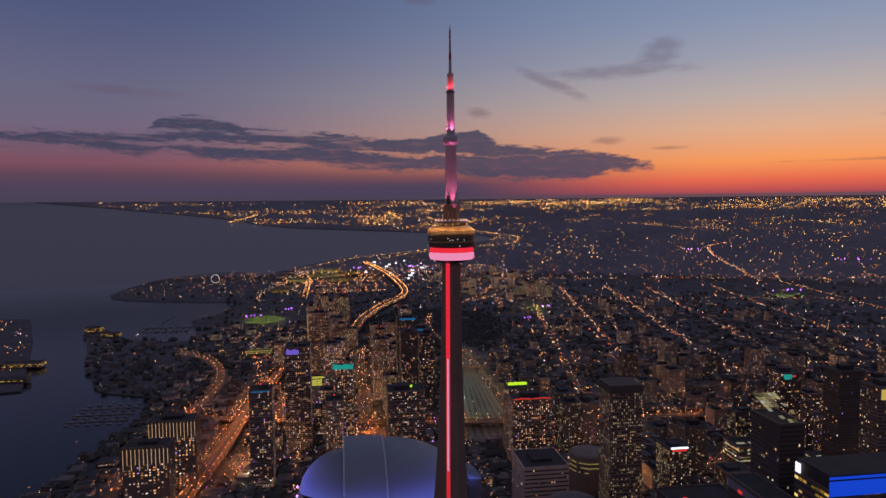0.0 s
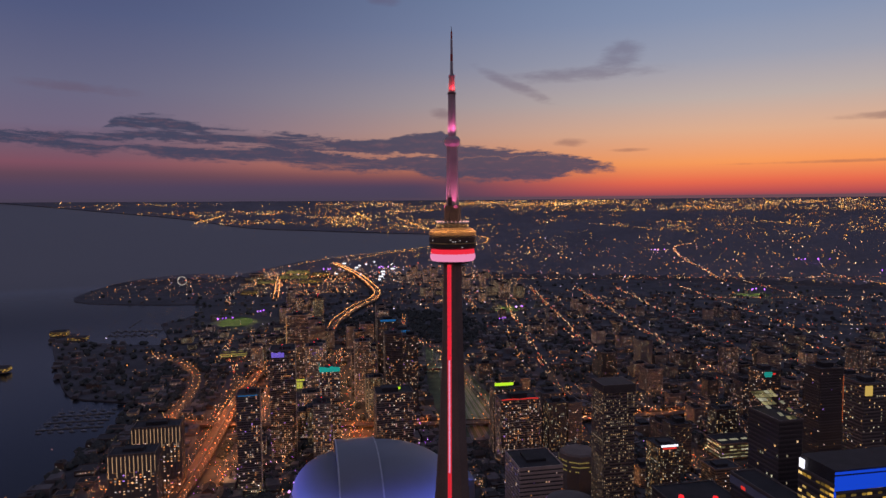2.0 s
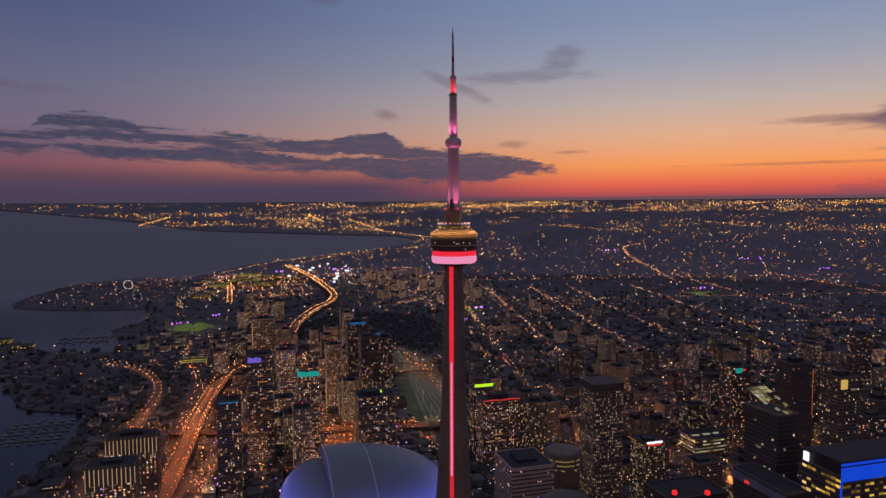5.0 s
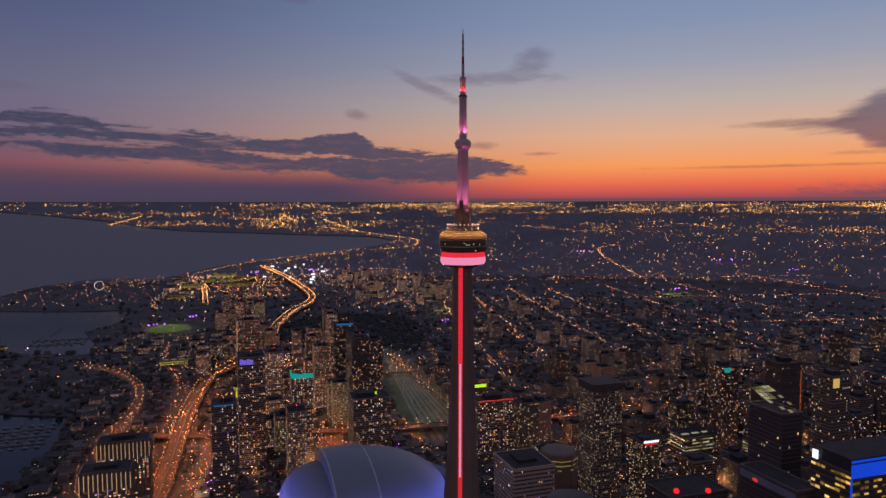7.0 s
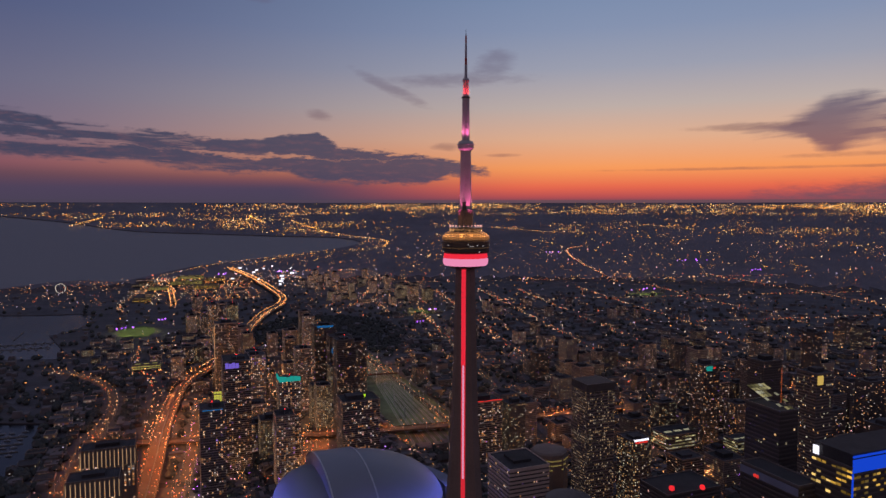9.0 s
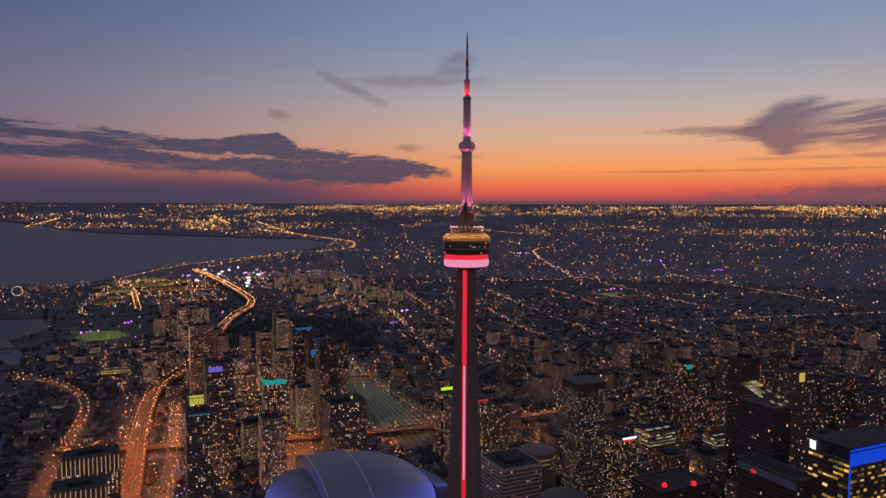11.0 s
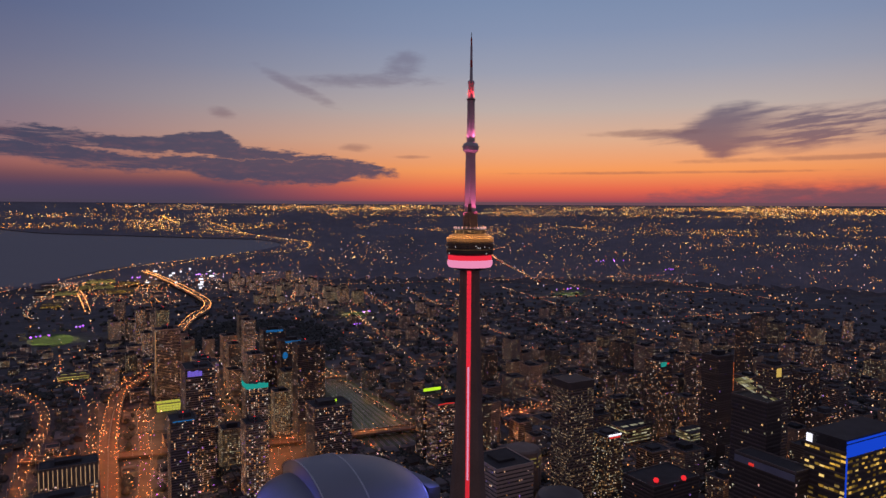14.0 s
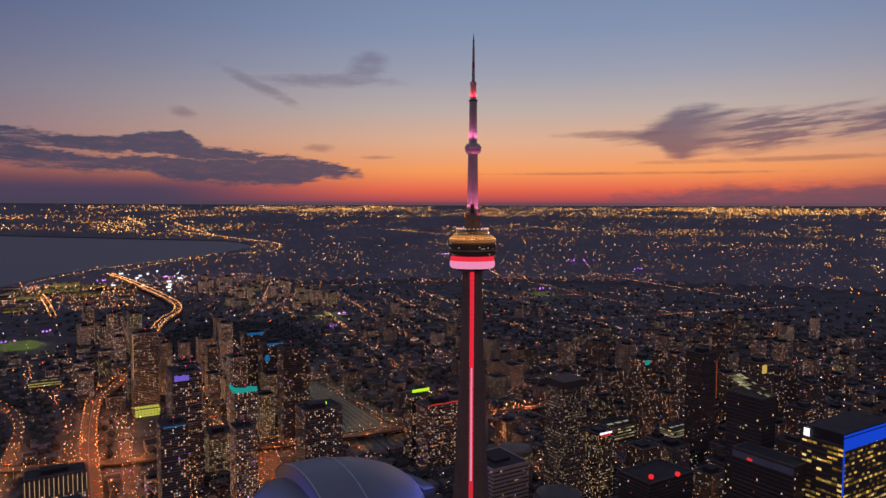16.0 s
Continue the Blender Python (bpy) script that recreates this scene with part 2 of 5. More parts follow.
# ---- materials ----
def surface(name, colour, rough=0.8, metal=0.0, vary=0.25, scale=0.08, fine=1.2, bump=0.0, object_random=0.0):
    """A plain surface with stains and grain at two scales, in metres."""
    m = bpy.data.materials.new(name)
    m.use_nodes = True
    N = Nodes(m.node_tree)
    co = N.add("ShaderNodeNewGeometry").outputs["Position"]
    a = N.add("ShaderNodeTexNoise", {"Vector": co, "Scale": scale, "Detail": 4.0}).outputs[0]
    b = N.add("ShaderNodeTexNoise", {"Vector": co, "Scale": fine, "Detail": 2.0}).outputs[0]
    k = N.math("ADD", N.math("MULTIPLY", a, 1.3), N.math("MULTIPLY", b, 0.7))
    k = N.math("ADD", N.math("MULTIPLY", N.math("SUBTRACT", k, 1.0), vary * 2), 1.0)
    if object_random:
        r = N.add("ShaderNodeObjectInfo").outputs["Random"]
        k = N.math("MULTIPLY", k, N.math("ADD", 1 - object_random / 2, N.math("MULTIPLY", r, object_random)))
    col = N.add("ShaderNodeVectorMath", {0: (*colour,), "Scale": k}, operation="SCALE").outputs[0]
    bs = N.add("ShaderNodeBsdfPrincipled", {"Base Color": col, "Roughness": rough, "Metallic": metal})
    if bump:
        bm = N.add("ShaderNodeBump", {"Height": b, "Strength": bump, "Distance": 0.5})
        N.links.new(bm.outputs[0], bs.inputs["Normal"])
    N.add("ShaderNodeOutputMaterial", {0: bs.outputs[0]})
    return m


def glow(name, colours, lo=1.0, hi=1.0, sampled=False, power=2.5):
    """A lamp or lit pane; colour and strength differ from piece to piece."""
    m = bpy.data.materials.new(name)
    m.use_nodes = True
    N = Nodes(m.node_tree)
    r = N.add("ShaderNodeNewGeometry").outputs["Random Per Island"]
    n = N.add("ShaderNodeValToRGB", {0: r})
    el = n.color_ramp.elements
    n.color_ramp.interpolation = "CONSTANT"
    while len(el) < len(colours):
        el.new(0.5)
    for i, c in enumerate(colours):
        el[i].position, el[i].color = i / len(colours), (*c, 1)
    w = N.add("ShaderNodeTexWhiteNoise", {"W": N.math("MULTIPLY", r, 977.0)}, noise_dimensions="1D").outputs[0]
    st = N.math("ADD", lo, N.math("MULTIPLY", N.math("POWER", w, power), hi - lo))
    em = N.add("ShaderNodeEmission", {0: n.outputs[0], 1: st})
    N.add("ShaderNodeOutputMaterial", {0: em.outputs[0]})
    m.cycles.emission_sampling = "AUTO" if sampled else "NONE"
    return m


M_CONCRETE = surface("tower_concrete", (0.23, 0.155, 0.125), 0.85, vary=0.3, scale=0.03, fine=0.6)
M_POD_DARK = surface("pod_glazing", (0.06, 0.045, 0.04), 0.3)
M_STEEL = surface("mast_steel", (0.42, 0.38, 0.42), 0.5, 0.2)
M_GOLD = surface("pod_roof_cladding", (0.62, 0.42, 0.2), 0.5, 0.2)
M_ROOFWHITE = surface("dome_membrane", (0.23, 0.235, 0.29), 0.5, vary=0.1, scale=0.02)
M_SEAM = surface("dome_seam", (0.5, 0.5, 0.56), 0.5)
M_LAND = surface("land", (0.098, 0.088, 0.097), 0.95, vary=0.55, scale=0.012, fine=0.05)
M_ASPHALT = surface("asphalt", (0.055, 0.05, 0.048), 0.85, vary=0.3, scale=0.05, fine=0.5)
M_DECK = surface("road_concrete", (0.14, 0.09, 0.065), 0.85, vary=0.3, scale=0.05, fine=0.5)
# land made paler and bluer, with the distant haze put into its base colour
M_FARLAND = surface("haze_toned_suburbs", (0.18, 0.17, 0.2), 0.95, vary=0.25, scale=0.004, fine=0.02)
M_GRASS = surface("grass", (0.07, 0.11, 0.035), 0.95, vary=0.35, scale=0.04, fine=0.3)
M_RAIL = surface("rail_ballast", (0.085, 0.1, 0.06), 0.95, vary=0.7, scale=0.022, fine=0.14)
M_TREE = surface("tree_leaves", (0.066, 0.07, 0.066), 0.95, vary=0.4, scale=0.1)
M_ROOF = surface("flat_roof", (0.052, 0.046, 0.05), 0.9, vary=0.4, scale=0.08, fine=0.6, object_random=0.7)
M_BRICK = surface("brick_wall", (0.12, 0.08, 0.065), 0.9, vary=0.3, scale=0.1, object_random=0.6)
M_HOUSE = surface("house_wall", (0.15, 0.128, 0.13), 0.9, vary=0.5, scale=0.02, fine=0.1)
F_BEIGE = surface("precast_concrete", (0.32, 0.235, 0.19), 0.85, vary=0.2, object_random=0.5)
F_GREY = surface("grey_concrete", (0.24, 0.185, 0.165), 0.85, vary=0.2, object_random=0.5)
F_DARK = surface("dark_cladding", (0.125, 0.1, 0.093), 0.6, vary=0.2, object_random=0.5)
F_WHITE = surface("pale_stone", (0.6, 0.45, 0.38), 0.85, vary=0.15)
M_GLASS = surface("curtain_glass", (0.075, 0.06, 0.056), 0.35, 0.0, vary=0.3, scale=0.05, object_random=0.5)
L_WARM = glow("lit_window", [(1, .48, .2), (1, .4, .13), (1, .6, .34), (1, .46, .2), (.95, .76, .6), (1, .32, .1), (1, .66, .42), (.9, .46, .38), (.88, .8, .78), (1, .54, .28), (.95, .64, .55), (1, .56, .36), (.9, .74, .66), (.5, .26, .95)], 0.07, 1.45, power=1.9)
L_OFFICE = glow("office_window", [(1, .58, .24), (1, .66, .34), (.9, .76, .5), (1, .5, .18), (.85, .8, .55), (.95, .8, .66)], 0.06, 1.0, power=1.8)
L_STREET = glow("street_light", [(1, .4, .12), (1, .3, .07), (1, .5, .22), (1, .54, .27), (1, .72, .5), (1, .2, .09), (1, .52, .24), (1, .36, .1), (1, .42, .16), (.95, .44, .46), (1, .58, .32), (.8, .66, .95)], 0.28, 2.5, power=1.9)
L_FAIR = glow("fairground_lamp", [(1, .36, .08), (1, .45, .12), (1, .28, .05), (1, .6, .3), (1, .8, .6), (1, .16, .08)], 0.6, 6.0, power=2.2)
L_FAR = glow("far_light", [(1, .4, .045), (1, .5, .08), (1, .33, .035), (1, .56, .13), (1, .68, .32), (1, .36, .07), (1, .6, .2), (1, .3, .04), (1, .5, .3)], 0.25, 4.0, power=2.4)


def lamp_panel(name, colour, strength):
    """A lamp face that shines downward."""
    m = bpy.data.materials.new(name)
    m.use_nodes = True
    N = Nodes(m.node_tree)
    em = N.add("ShaderNodeEmission", {0: (*colour, 1), 1: strength})
    N.add("ShaderNodeOutputMaterial", {0: em.outputs[0]})
    m.cycles.emission_sampling = "FRONT"
    return m


L_SODIUM = lamp_panel("sodium_lamp", (1, .26, .06), 1050.0)
L_SODIUM_DIM = lamp_panel("street_sodium_lamp", (1, .3, .08), 430.0)
L_PALE = glow("pale_lamp", [(1, .8, .6), (1, .9, .75), (1, .66, .4)], 0.7, 2.2)
L_LAMPTOP = glow("lamp_lens", [(1, .34, .07), (1, .45, .14), (1, .38, .1)], 1.6, 5.2)
L_HEAD = glow("car_light", [(1, .6, .3), (1, .7, .45), (1, .12, .05), (1, .45, .15), (1, .3, .08)], 0.6, 3.4)
L_RED = glow("red_lamp", [(1, .03, .03)], 3, 6)
L_PURPLE = glow("floodlight_violet", [(.45, .12, 1), (.7, .34, 1), (.5, .16, 1)], 1.2, 4)

# ---- plan of land and water ----
SHORE = [(-560, -900), (-545, 100), (-530, 306), (-512, 390), (-500, 468), (-485, 573), (-472, 640), (-488, 762), (-416, 772), (-585, 842), (-636, 904), (-700, 1060),
         (-868, 1519), (-893, 1618), (-832, 1626), (-771, 1483), (-553, 1385), (-530, 1456), (-615, 1760), (-560, 1800), (-520, 2160), (-692, 2214), (-998, 2326), (-1110, 2513), (-1100, 2900),
         (-1030, 3180), (-900, 3380), (-720, 3480), (-560, 3330), (-450, 3480), (-160, 4160), (170, 4560), (610, 5000), (1080, 5650), (1460, 6300), (1660, 6900), (1630, 7900),
         (1080, 8500), (170, 9600), (-760, 10700), (-1500, 12800), (-2200, 15000), (-3700, 18400), (-6700, 23500), (-9100, 27100), (-14000, 34000)]
BACK = [(-8000, 42000), (10000, 46000), (30000, 38000), (42000, 20000), (30000, 2000), (6000, -900)]


def inside(x, y, poly):
    hit = False
    j = len(poly) - 1
    for i in range(len(poly)):
        (xi, yi), (xj, yj) = poly[i], poly[j]
        if (yi > y) != (yj > y) and x < (xj - xi) * (y - yi) / (yj - yi) + xi:
            hit = not hit
        j = i
    return hit


def rounded(pts, k=4):
    """A smooth line through the points."""
    out = []
    for i in range(len(pts) - 1):
        p0, p1, p2, p3 = pts[max(i - 1, 0)], pts[i], pts[i + 1], pts[min(i + 2, len(pts) - 1)]
        for j in range(k):
            t = j / k
            out.append(tuple(0.5 * (2 * p1[a] + (p2[a] - p0[a]) * t + (2 * p0[a] - 5 * p1[a] + 4 * p2[a] - p3[a]) * t * t + (3 * p1[a] - p0[a] - 3 * p2[a] + p3[a]) * t ** 3) for a in range(len(p1))))
    return out + [tuple(pts[-1])]


from mathutils import geometry as geom

LAND = SHORE + BACK


def sheet(name, outline, z, mat, label, category, edge=0.0, split=None):
    """A flat piece of the plan, finely cut beyond the near city so that it follows the ground's climb."""
    vs = [Vector(p[:2]) for p in outline]
    n = len(vs)
    ring = []
    for k in range(60):
        r = 3300 * 1.045 ** k
        for i in range(150):
            a = radians(-50 + i)
            p = (EYE0[0] + r * math.sin(a), EYE0[1] + r * math.cos(a))
            if inside(*p, outline):
                ring.append(Vector(p))
    out = geom.delaunay_2d_cdt(vs + ring, [(i, (i + 1) % n) for i in range(n)], [], 1, 0.01)
    g = Geo()
    g.add([far(p.x, p.y, z) for p in out[0]], [tuple(f) for f in out[2]])
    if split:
        # faces past 3.66 km get the haze-paled material
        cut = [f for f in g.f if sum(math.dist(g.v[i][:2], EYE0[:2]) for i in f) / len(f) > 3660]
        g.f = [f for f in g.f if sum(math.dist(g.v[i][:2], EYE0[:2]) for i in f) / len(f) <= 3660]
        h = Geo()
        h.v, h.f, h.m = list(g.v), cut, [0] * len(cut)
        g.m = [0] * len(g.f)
        thing("far_ground", h, split, "far suburbs and fields up to the horizon, haze put into their colour", "ground", kind="structure")
    if edge:
        for i in range(n):
            a, b = outline[i], outline[(i + 1) % n]
            ea, eb = (edge if shrink(*q) == 1 else 2.4 / shrink(*q) for q in (a, b))
            g.add([far(*a, z - ea), far(*b, z - eb), far(*b, z), far(*a, z)], [(0, 1, 2, 3)])
    ob = thing(name, g, mat, label, category, kind="structure")
    return ob


def make_water():
    g = Geo()
    vs, fs = [], []
    rs = [60 * 1.05 ** k for k in range(133)]
    n = 360
    for r in rs:
        for i in range(n):
            a = 2 * math.pi * i / n
            x, y, z = far(EYE0[0] + r * math.sin(a), EYE0[1] + r * math.cos(a), -2.5)
            k = 1 + min(0.0010, max(0.0, (r - NEAR) * 1e-6))
            vs.append((EYE0[0] + (x - EYE0[0]) * k, EYE0[1] + (y - EYE0[1]) * k, z - min(1.5, max(0.0, (r - NEAR) * .002))))
    for k in range(len(rs) - 1):
        for i in range(n):
            j = (i + 1) % n
            fs.append((k * n + i, k * n + j, (k + 1) * n + j, (k + 1) * n + i)[::-1])
    g.add(vs, fs)
    m = bpy.data.materials.new("lake_water")
    m.use_nodes = True
    N = Nodes(m.node_tree)
    co = N.add("ShaderNodeNewGeometry").outputs["Position"]
    a = N.add("ShaderNodeTexNoise", {"Vector": co, "Scale": 0.05, "Detail": 3.0}).outputs[0]
    w = N.add("ShaderNodeTexNoise", {"Vector": co, "Scale": 0.004, "Detail": 3.0}).outputs[0]
    bm = N.add("ShaderNodeBump", {"Height": a, "Strength": 0.08, "Distance": 0.5})
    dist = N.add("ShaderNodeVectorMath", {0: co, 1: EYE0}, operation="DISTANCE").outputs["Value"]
    # far haze and grazing sky reflection are put into the colour by distance
    haze_paling = N.smooth(dist, 2400.0, 3900.0)
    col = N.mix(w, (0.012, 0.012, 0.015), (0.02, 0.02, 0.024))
    col = N.mix(haze_paling, col, (0.3, 0.29, 0.305))
    ior = N.math("SUBTRACT", 1.33, N.math("MULTIPLY", haze_paling, 0.13))
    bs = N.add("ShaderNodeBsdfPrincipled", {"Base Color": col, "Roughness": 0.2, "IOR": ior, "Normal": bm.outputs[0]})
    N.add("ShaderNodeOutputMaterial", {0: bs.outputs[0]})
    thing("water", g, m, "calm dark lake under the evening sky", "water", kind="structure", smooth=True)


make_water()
ROUND = [(EYE0[0] + 44600 * math.sin(radians(a)), EYE0[1] + 44600 * math.cos(radians(a))) for a in range(-21, 82)]
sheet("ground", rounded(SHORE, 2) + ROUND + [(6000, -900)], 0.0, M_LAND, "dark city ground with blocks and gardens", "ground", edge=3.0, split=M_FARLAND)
sheet("island", [(-1307, 1914), (-1177, 1889), (-988, 1454), (-874, 1149), (-779, 896), (-829, 882), (-1500, 900), (-1700, 1900)], 0.5, M_LAND, "dark flat island with an airfield", "island", edge=3.5)

# ---- the broadcasting tower ----
def make_tower():
    face = radians(-125)          # the groove with the light strip looks this way
    tower = tagged(new("communications_tower"), "very tall concrete tower with round pod and mast, lit red", "tower")

    def section(z, hexr, fin, finw):
        """A core with three fins, the grooves between them."""
        pts = []
        for k in range(3):
            a = face + math.pi / 3 + k * 2 * math.pi / 3
            u, w = (math.cos(a), math.sin(a)), (-math.sin(a), math.cos(a))
            for r, s in ((hexr * 0.62, -finw * 0.95), (fin, -finw * 0.5), (fin, finw * 0.5), (hexr * 0.62, finw * 0.95)):
                pts.append((u[0] * r + w[0] * s, u[1] * r + w[1] * s, z))
        return pts

    g = Geo()
    rings = []
    for i in range(34):
        z = 334 * i / 33
        k = 1 - z / 334
        fin = 8.6 + 7.5 * k + 14 * k ** 3
        rings.append(section(z, 8.2 + 3.2 * k, fin, 7.0 + 3.0 * k))
    g.prism(rings)
    part("shaft", g, M_CONCRETE, tower, "brown-grey concrete shaft with three fins")

    # the light strip down the groove, in pieces one lift window high
    out = (math.cos(face), math.sin(face))
    side = (-out[1], out[0])
    L_STRIP_R = glow("strip_red", [(1, .02, .045), (1, .03, .06)], 0.75, 0.95)
    L_STRIP_D = glow("strip_deep_red", [(1, .025, .05), (1, .035, .06)], 0.6, 0.7)
    L_STRIP_P = glow("strip_pink", [(.95, .42, .62), (.92, .38, .6)], 0.75, 0.95)
    for name, z0, z1, m, lab, half in (("light_strip", 240, 331, L_STRIP_R, "glowing red light strip", 2.0), ("light_strip", 4, 240, L_STRIP_D, "deep red light strip", 2.0), ("light_tube", 131, 240, L_STRIP_P, "pale pink light tube in the red strip", .85)):
        z = z0
        while z < z1:
            k = 1 - z / 334
            r = (8.2 + 3.2 * k) * 0.31 + (7.0 + 3.0 * k) * 0.823 + (0.35 if half > 1 else 0.6)
            h = min(4.6, z1 - z)
            a = [(out[0] * r + side[0] * s, out[1] * r + side[1] * s) for s in (-half, half)]
            b = [(p[0] - out[0] * 2.5, p[1] - out[1] * 2.5) for p in a]
            t0, t1 = z, z + h - 0.2
            vs = [(*a[0], t0), (*a[1], t0), (*a[1], t1), (*a[0], t1), (*b[0], t0), (*b[1], t0), (*b[1], t1), (*b[0], t1)]
            part(name, Geo().add(vs, [(0, 1, 2, 3), (1, 5, 6, 2), (4, 0, 3, 7), (3, 2, 6, 7)]), m, tower, lab)
            z += h

    # pod, from the glowing radome up
    L_RADOME_R = glow("radome_red", [(1, .03, .06)], 0.85, 0.85)
    L_RADOME_P = glow("radome_pink", [(.92, .3, .52)], 0.9, 0.9)
    part("pod_underside", Geo().lathe([(9, 330.5), (15, 332), (17.5, 334.5)], 48), M_POD_DARK, tower)
    low = [(17.3, 334.2)] + [(18.9 + 2.6 * math.cos(radians(a)), 338.2 + 4.2 * math.sin(radians(a))) for a in range(-75, 46, 12)]
    part("radome", Geo().lathe(low, 64), L_RADOME_P, tower, "pink glowing fabric radome", smooth=True)
    up = [(20.6, 341.0), (20.9, 342.2), (20.6, 344.0), (20.2, 345.6)]
    part("radome_collar", Geo().lathe(up, 64), L_RADOME_R, tower, "red glowing ring", smooth=True)
    part("lower_deck", Geo().lathe([(20, 345.5), (21.8, 346.6), (22.3, 347.4), (22.3, 350.2), (21.4, 350.6)], 64), M_POD_DARK, tower, "dark glazed deck")
    part("deck_band", Geo().lathe([(21.4, 350.5), (22.3, 350.8), (22.3, 351.5), (21.4, 351.9)], 64), M_GOLD, tower)
    deck = part("observation_deck", Geo().lathe([(21.4, 351.8), (22.6, 352.2), (22.6, 357.0), (21.8, 357.6)], 64), M_POD_DARK, tower, "dark glazed observation deck")
    part("pod_roof", Geo().lathe([(21.8, 357.5), (22.4, 358.6), (22.3, 361.6), (21.8, 362.4), (20.2, 362.9), (19.8, 364.2), (17.8, 364.8), (17.2, 365.6)], 64), M_GOLD, tower, "warm-lit stepped roof of the pod", smooth=False)
    drum = part("roof_drum", Geo().lathe([(16.2, 365.5), (15.4, 365.8), (15.4, 369.6), (14.0, 370.0), (6, 370.4)], 48), M_POD_DARK, tower)
    for i in range(24):
        a = 2 * math.pi * i / 24
        g = Geo().box(15.0 * math.cos(a), 15.0 * math.sin(a), 370.6, 0.7, 0.7, 1.3, a)
        part("roof_lamp", g, L_CROWN, drum)
    for i in range(64):
        if random.random() < 0.5:
            a = 2 * math.pi * i / 64
            z = random.choice((347.2, 352.6, 353.4, 354.2))
            part("lit_pane", Geo().box(22.35 * math.cos(a), 22.35 * math.sin(a), z, 0.5, 1.2, 0.9, a), L_WARM, deck)
    g = Geo()
    for z0, z1, r0, r1 in ((371, 386.5, 7.9, 8.0),):
        g.lathe([(r0, z0), (r1, z1), (0.5, z1)], 6)
    part("plant_housing", g, M_HOUSING, tower, "grey-brown six-sided plant housing above the pod")
    g = Geo()
    g.lathe([(6.4, 371), (5.9, 392), (5.1, 444)], 6, a0=face, a1=face + 2 * math.pi)
    part("upper_shaft", g, M_UPPER, tower, "upper concrete shaft washed in pink light")
    g = Geo().box(5.2 * out[0], 5.2 * out[1], 386, 2.6, 3.4, 8, face)
    part("cable_riser", g, M_POD_DARK, tower, "dark hatch on the upper shaft")
    part("sky_pod", Geo().lathe([(5.2, 441.5), (7.4, 444.2), (7.6, 447.5), (6.6, 450.2), (4.6, 451.2)], 40), M_POD2, tower, "small upper observation pod")
    part("sky_pod_ring", Geo().lathe([(7.7, 446.9), (8.1, 447.1), (8.1, 447.8), (7.7, 448.0)], 40), M_STEEL, tower)
    part("antenna_base", Geo().lathe([(3.9, 451), (3.7, 470), (3.6, 491), (2.8, 491.4)], 8), M_UPPER, tower, "pale mast section washed in violet light")
    part("antenna_collar", Geo().lathe([(4.1, 490.2), (4.1, 491.8), (2.8, 492.0)], 16), M_POD_DARK, tower)
    part("antenna_lower", Geo().lathe([(2.9, 491.6), (2.6, 507), (1.5, 508)], 8), M_UPPER, tower, "mast section lit red")
    part("antenna_collar", Geo().lathe([(3.0, 505.4), (3.2, 507.2), (2.6, 508.6), (1.2, 508.8)], 12), M_STEEL, tower)
    for i, (z0, z1, r0, r1) in enumerate(((508.6, 521, 1.5, 1.35), (521, 527.5, 1.3, 1.2), (527.5, 541, 1.15, 1.0), (541, 548, 0.85, 0.8), (548, 553.3, 0.45, 0.2))):
        part("mast_segment", Geo().lathe([(r0, z0), (r1, z1), (0.1, z1)], 8), (M_STEEL, M_MASTRED, M_STEEL, M_MASTRED, M_POD_DARK)[i], tower, ("grey steel mast", "red mast band", "grey steel mast", "red mast band", "thin dark tip")[i])
    # the tower's own floodlights
    for k in range(4):
        a = face + math.pi / 4 + k * math.pi / 2
        for z, r, e, c, cone, up in ((372.5, 13.6, 105000, (1, .14, .42), 33, 47), (452.0, 7.0, 22000, (1, .16, .45), 60, 21), (492.4, 4.6, 16000, (1, .03, .05), 62, 9)):
            lamp = new("tower_floodlight", bpy.data.lights.new("tower_floodlight", "SPOT"))
            lamp.data.energy, lamp.data.color, lamp.data.spot_size, lamp.data.spot_blend, lamp.data.shadow_soft_size = e, c, radians(cone), 0.9, 0.3
            lamp.matrix_world = look((r * math.cos(a), r * math.sin(a), z), (0.4 * math.cos(a), 0.4 * math.sin(a), z + up))
    for k in range(12):
        a = face + k * math.pi / 6
        lamp = new("pod_roof_light", bpy.data.lights.new("pod_roof_light", "POINT"))
        lamp.data.energy, lamp.data.color, lamp.data.shadow_soft_size = 1900, (1, .5, .17), 0.6
        lamp.location = (26.5 * math.cos(a), 26.5 * math.sin(a), 367.0)


M_HOUSING = surface("plant_housing_cladding", (0.12, 0.085, 0.085), 0.7, vary=0.2)
M_UPPER = surface("upper_concrete", (0.42, 0.38, 0.38), 0.8, vary=0.2, scale=0.1)
M_POD2 = surface("sky_pod_cladding", (0.45, 0.42, 0.44), 0.5, 0.2)
M_MASTRED = surface("mast_red_paint", (0.45, 0.03, 0.03), 0.5)
L_CROWN = glow("crown_lamp", [(1, .42, .36), (1, .5, .44), (.9, .4, .55)], 1.0, 1.7)
make_tower()


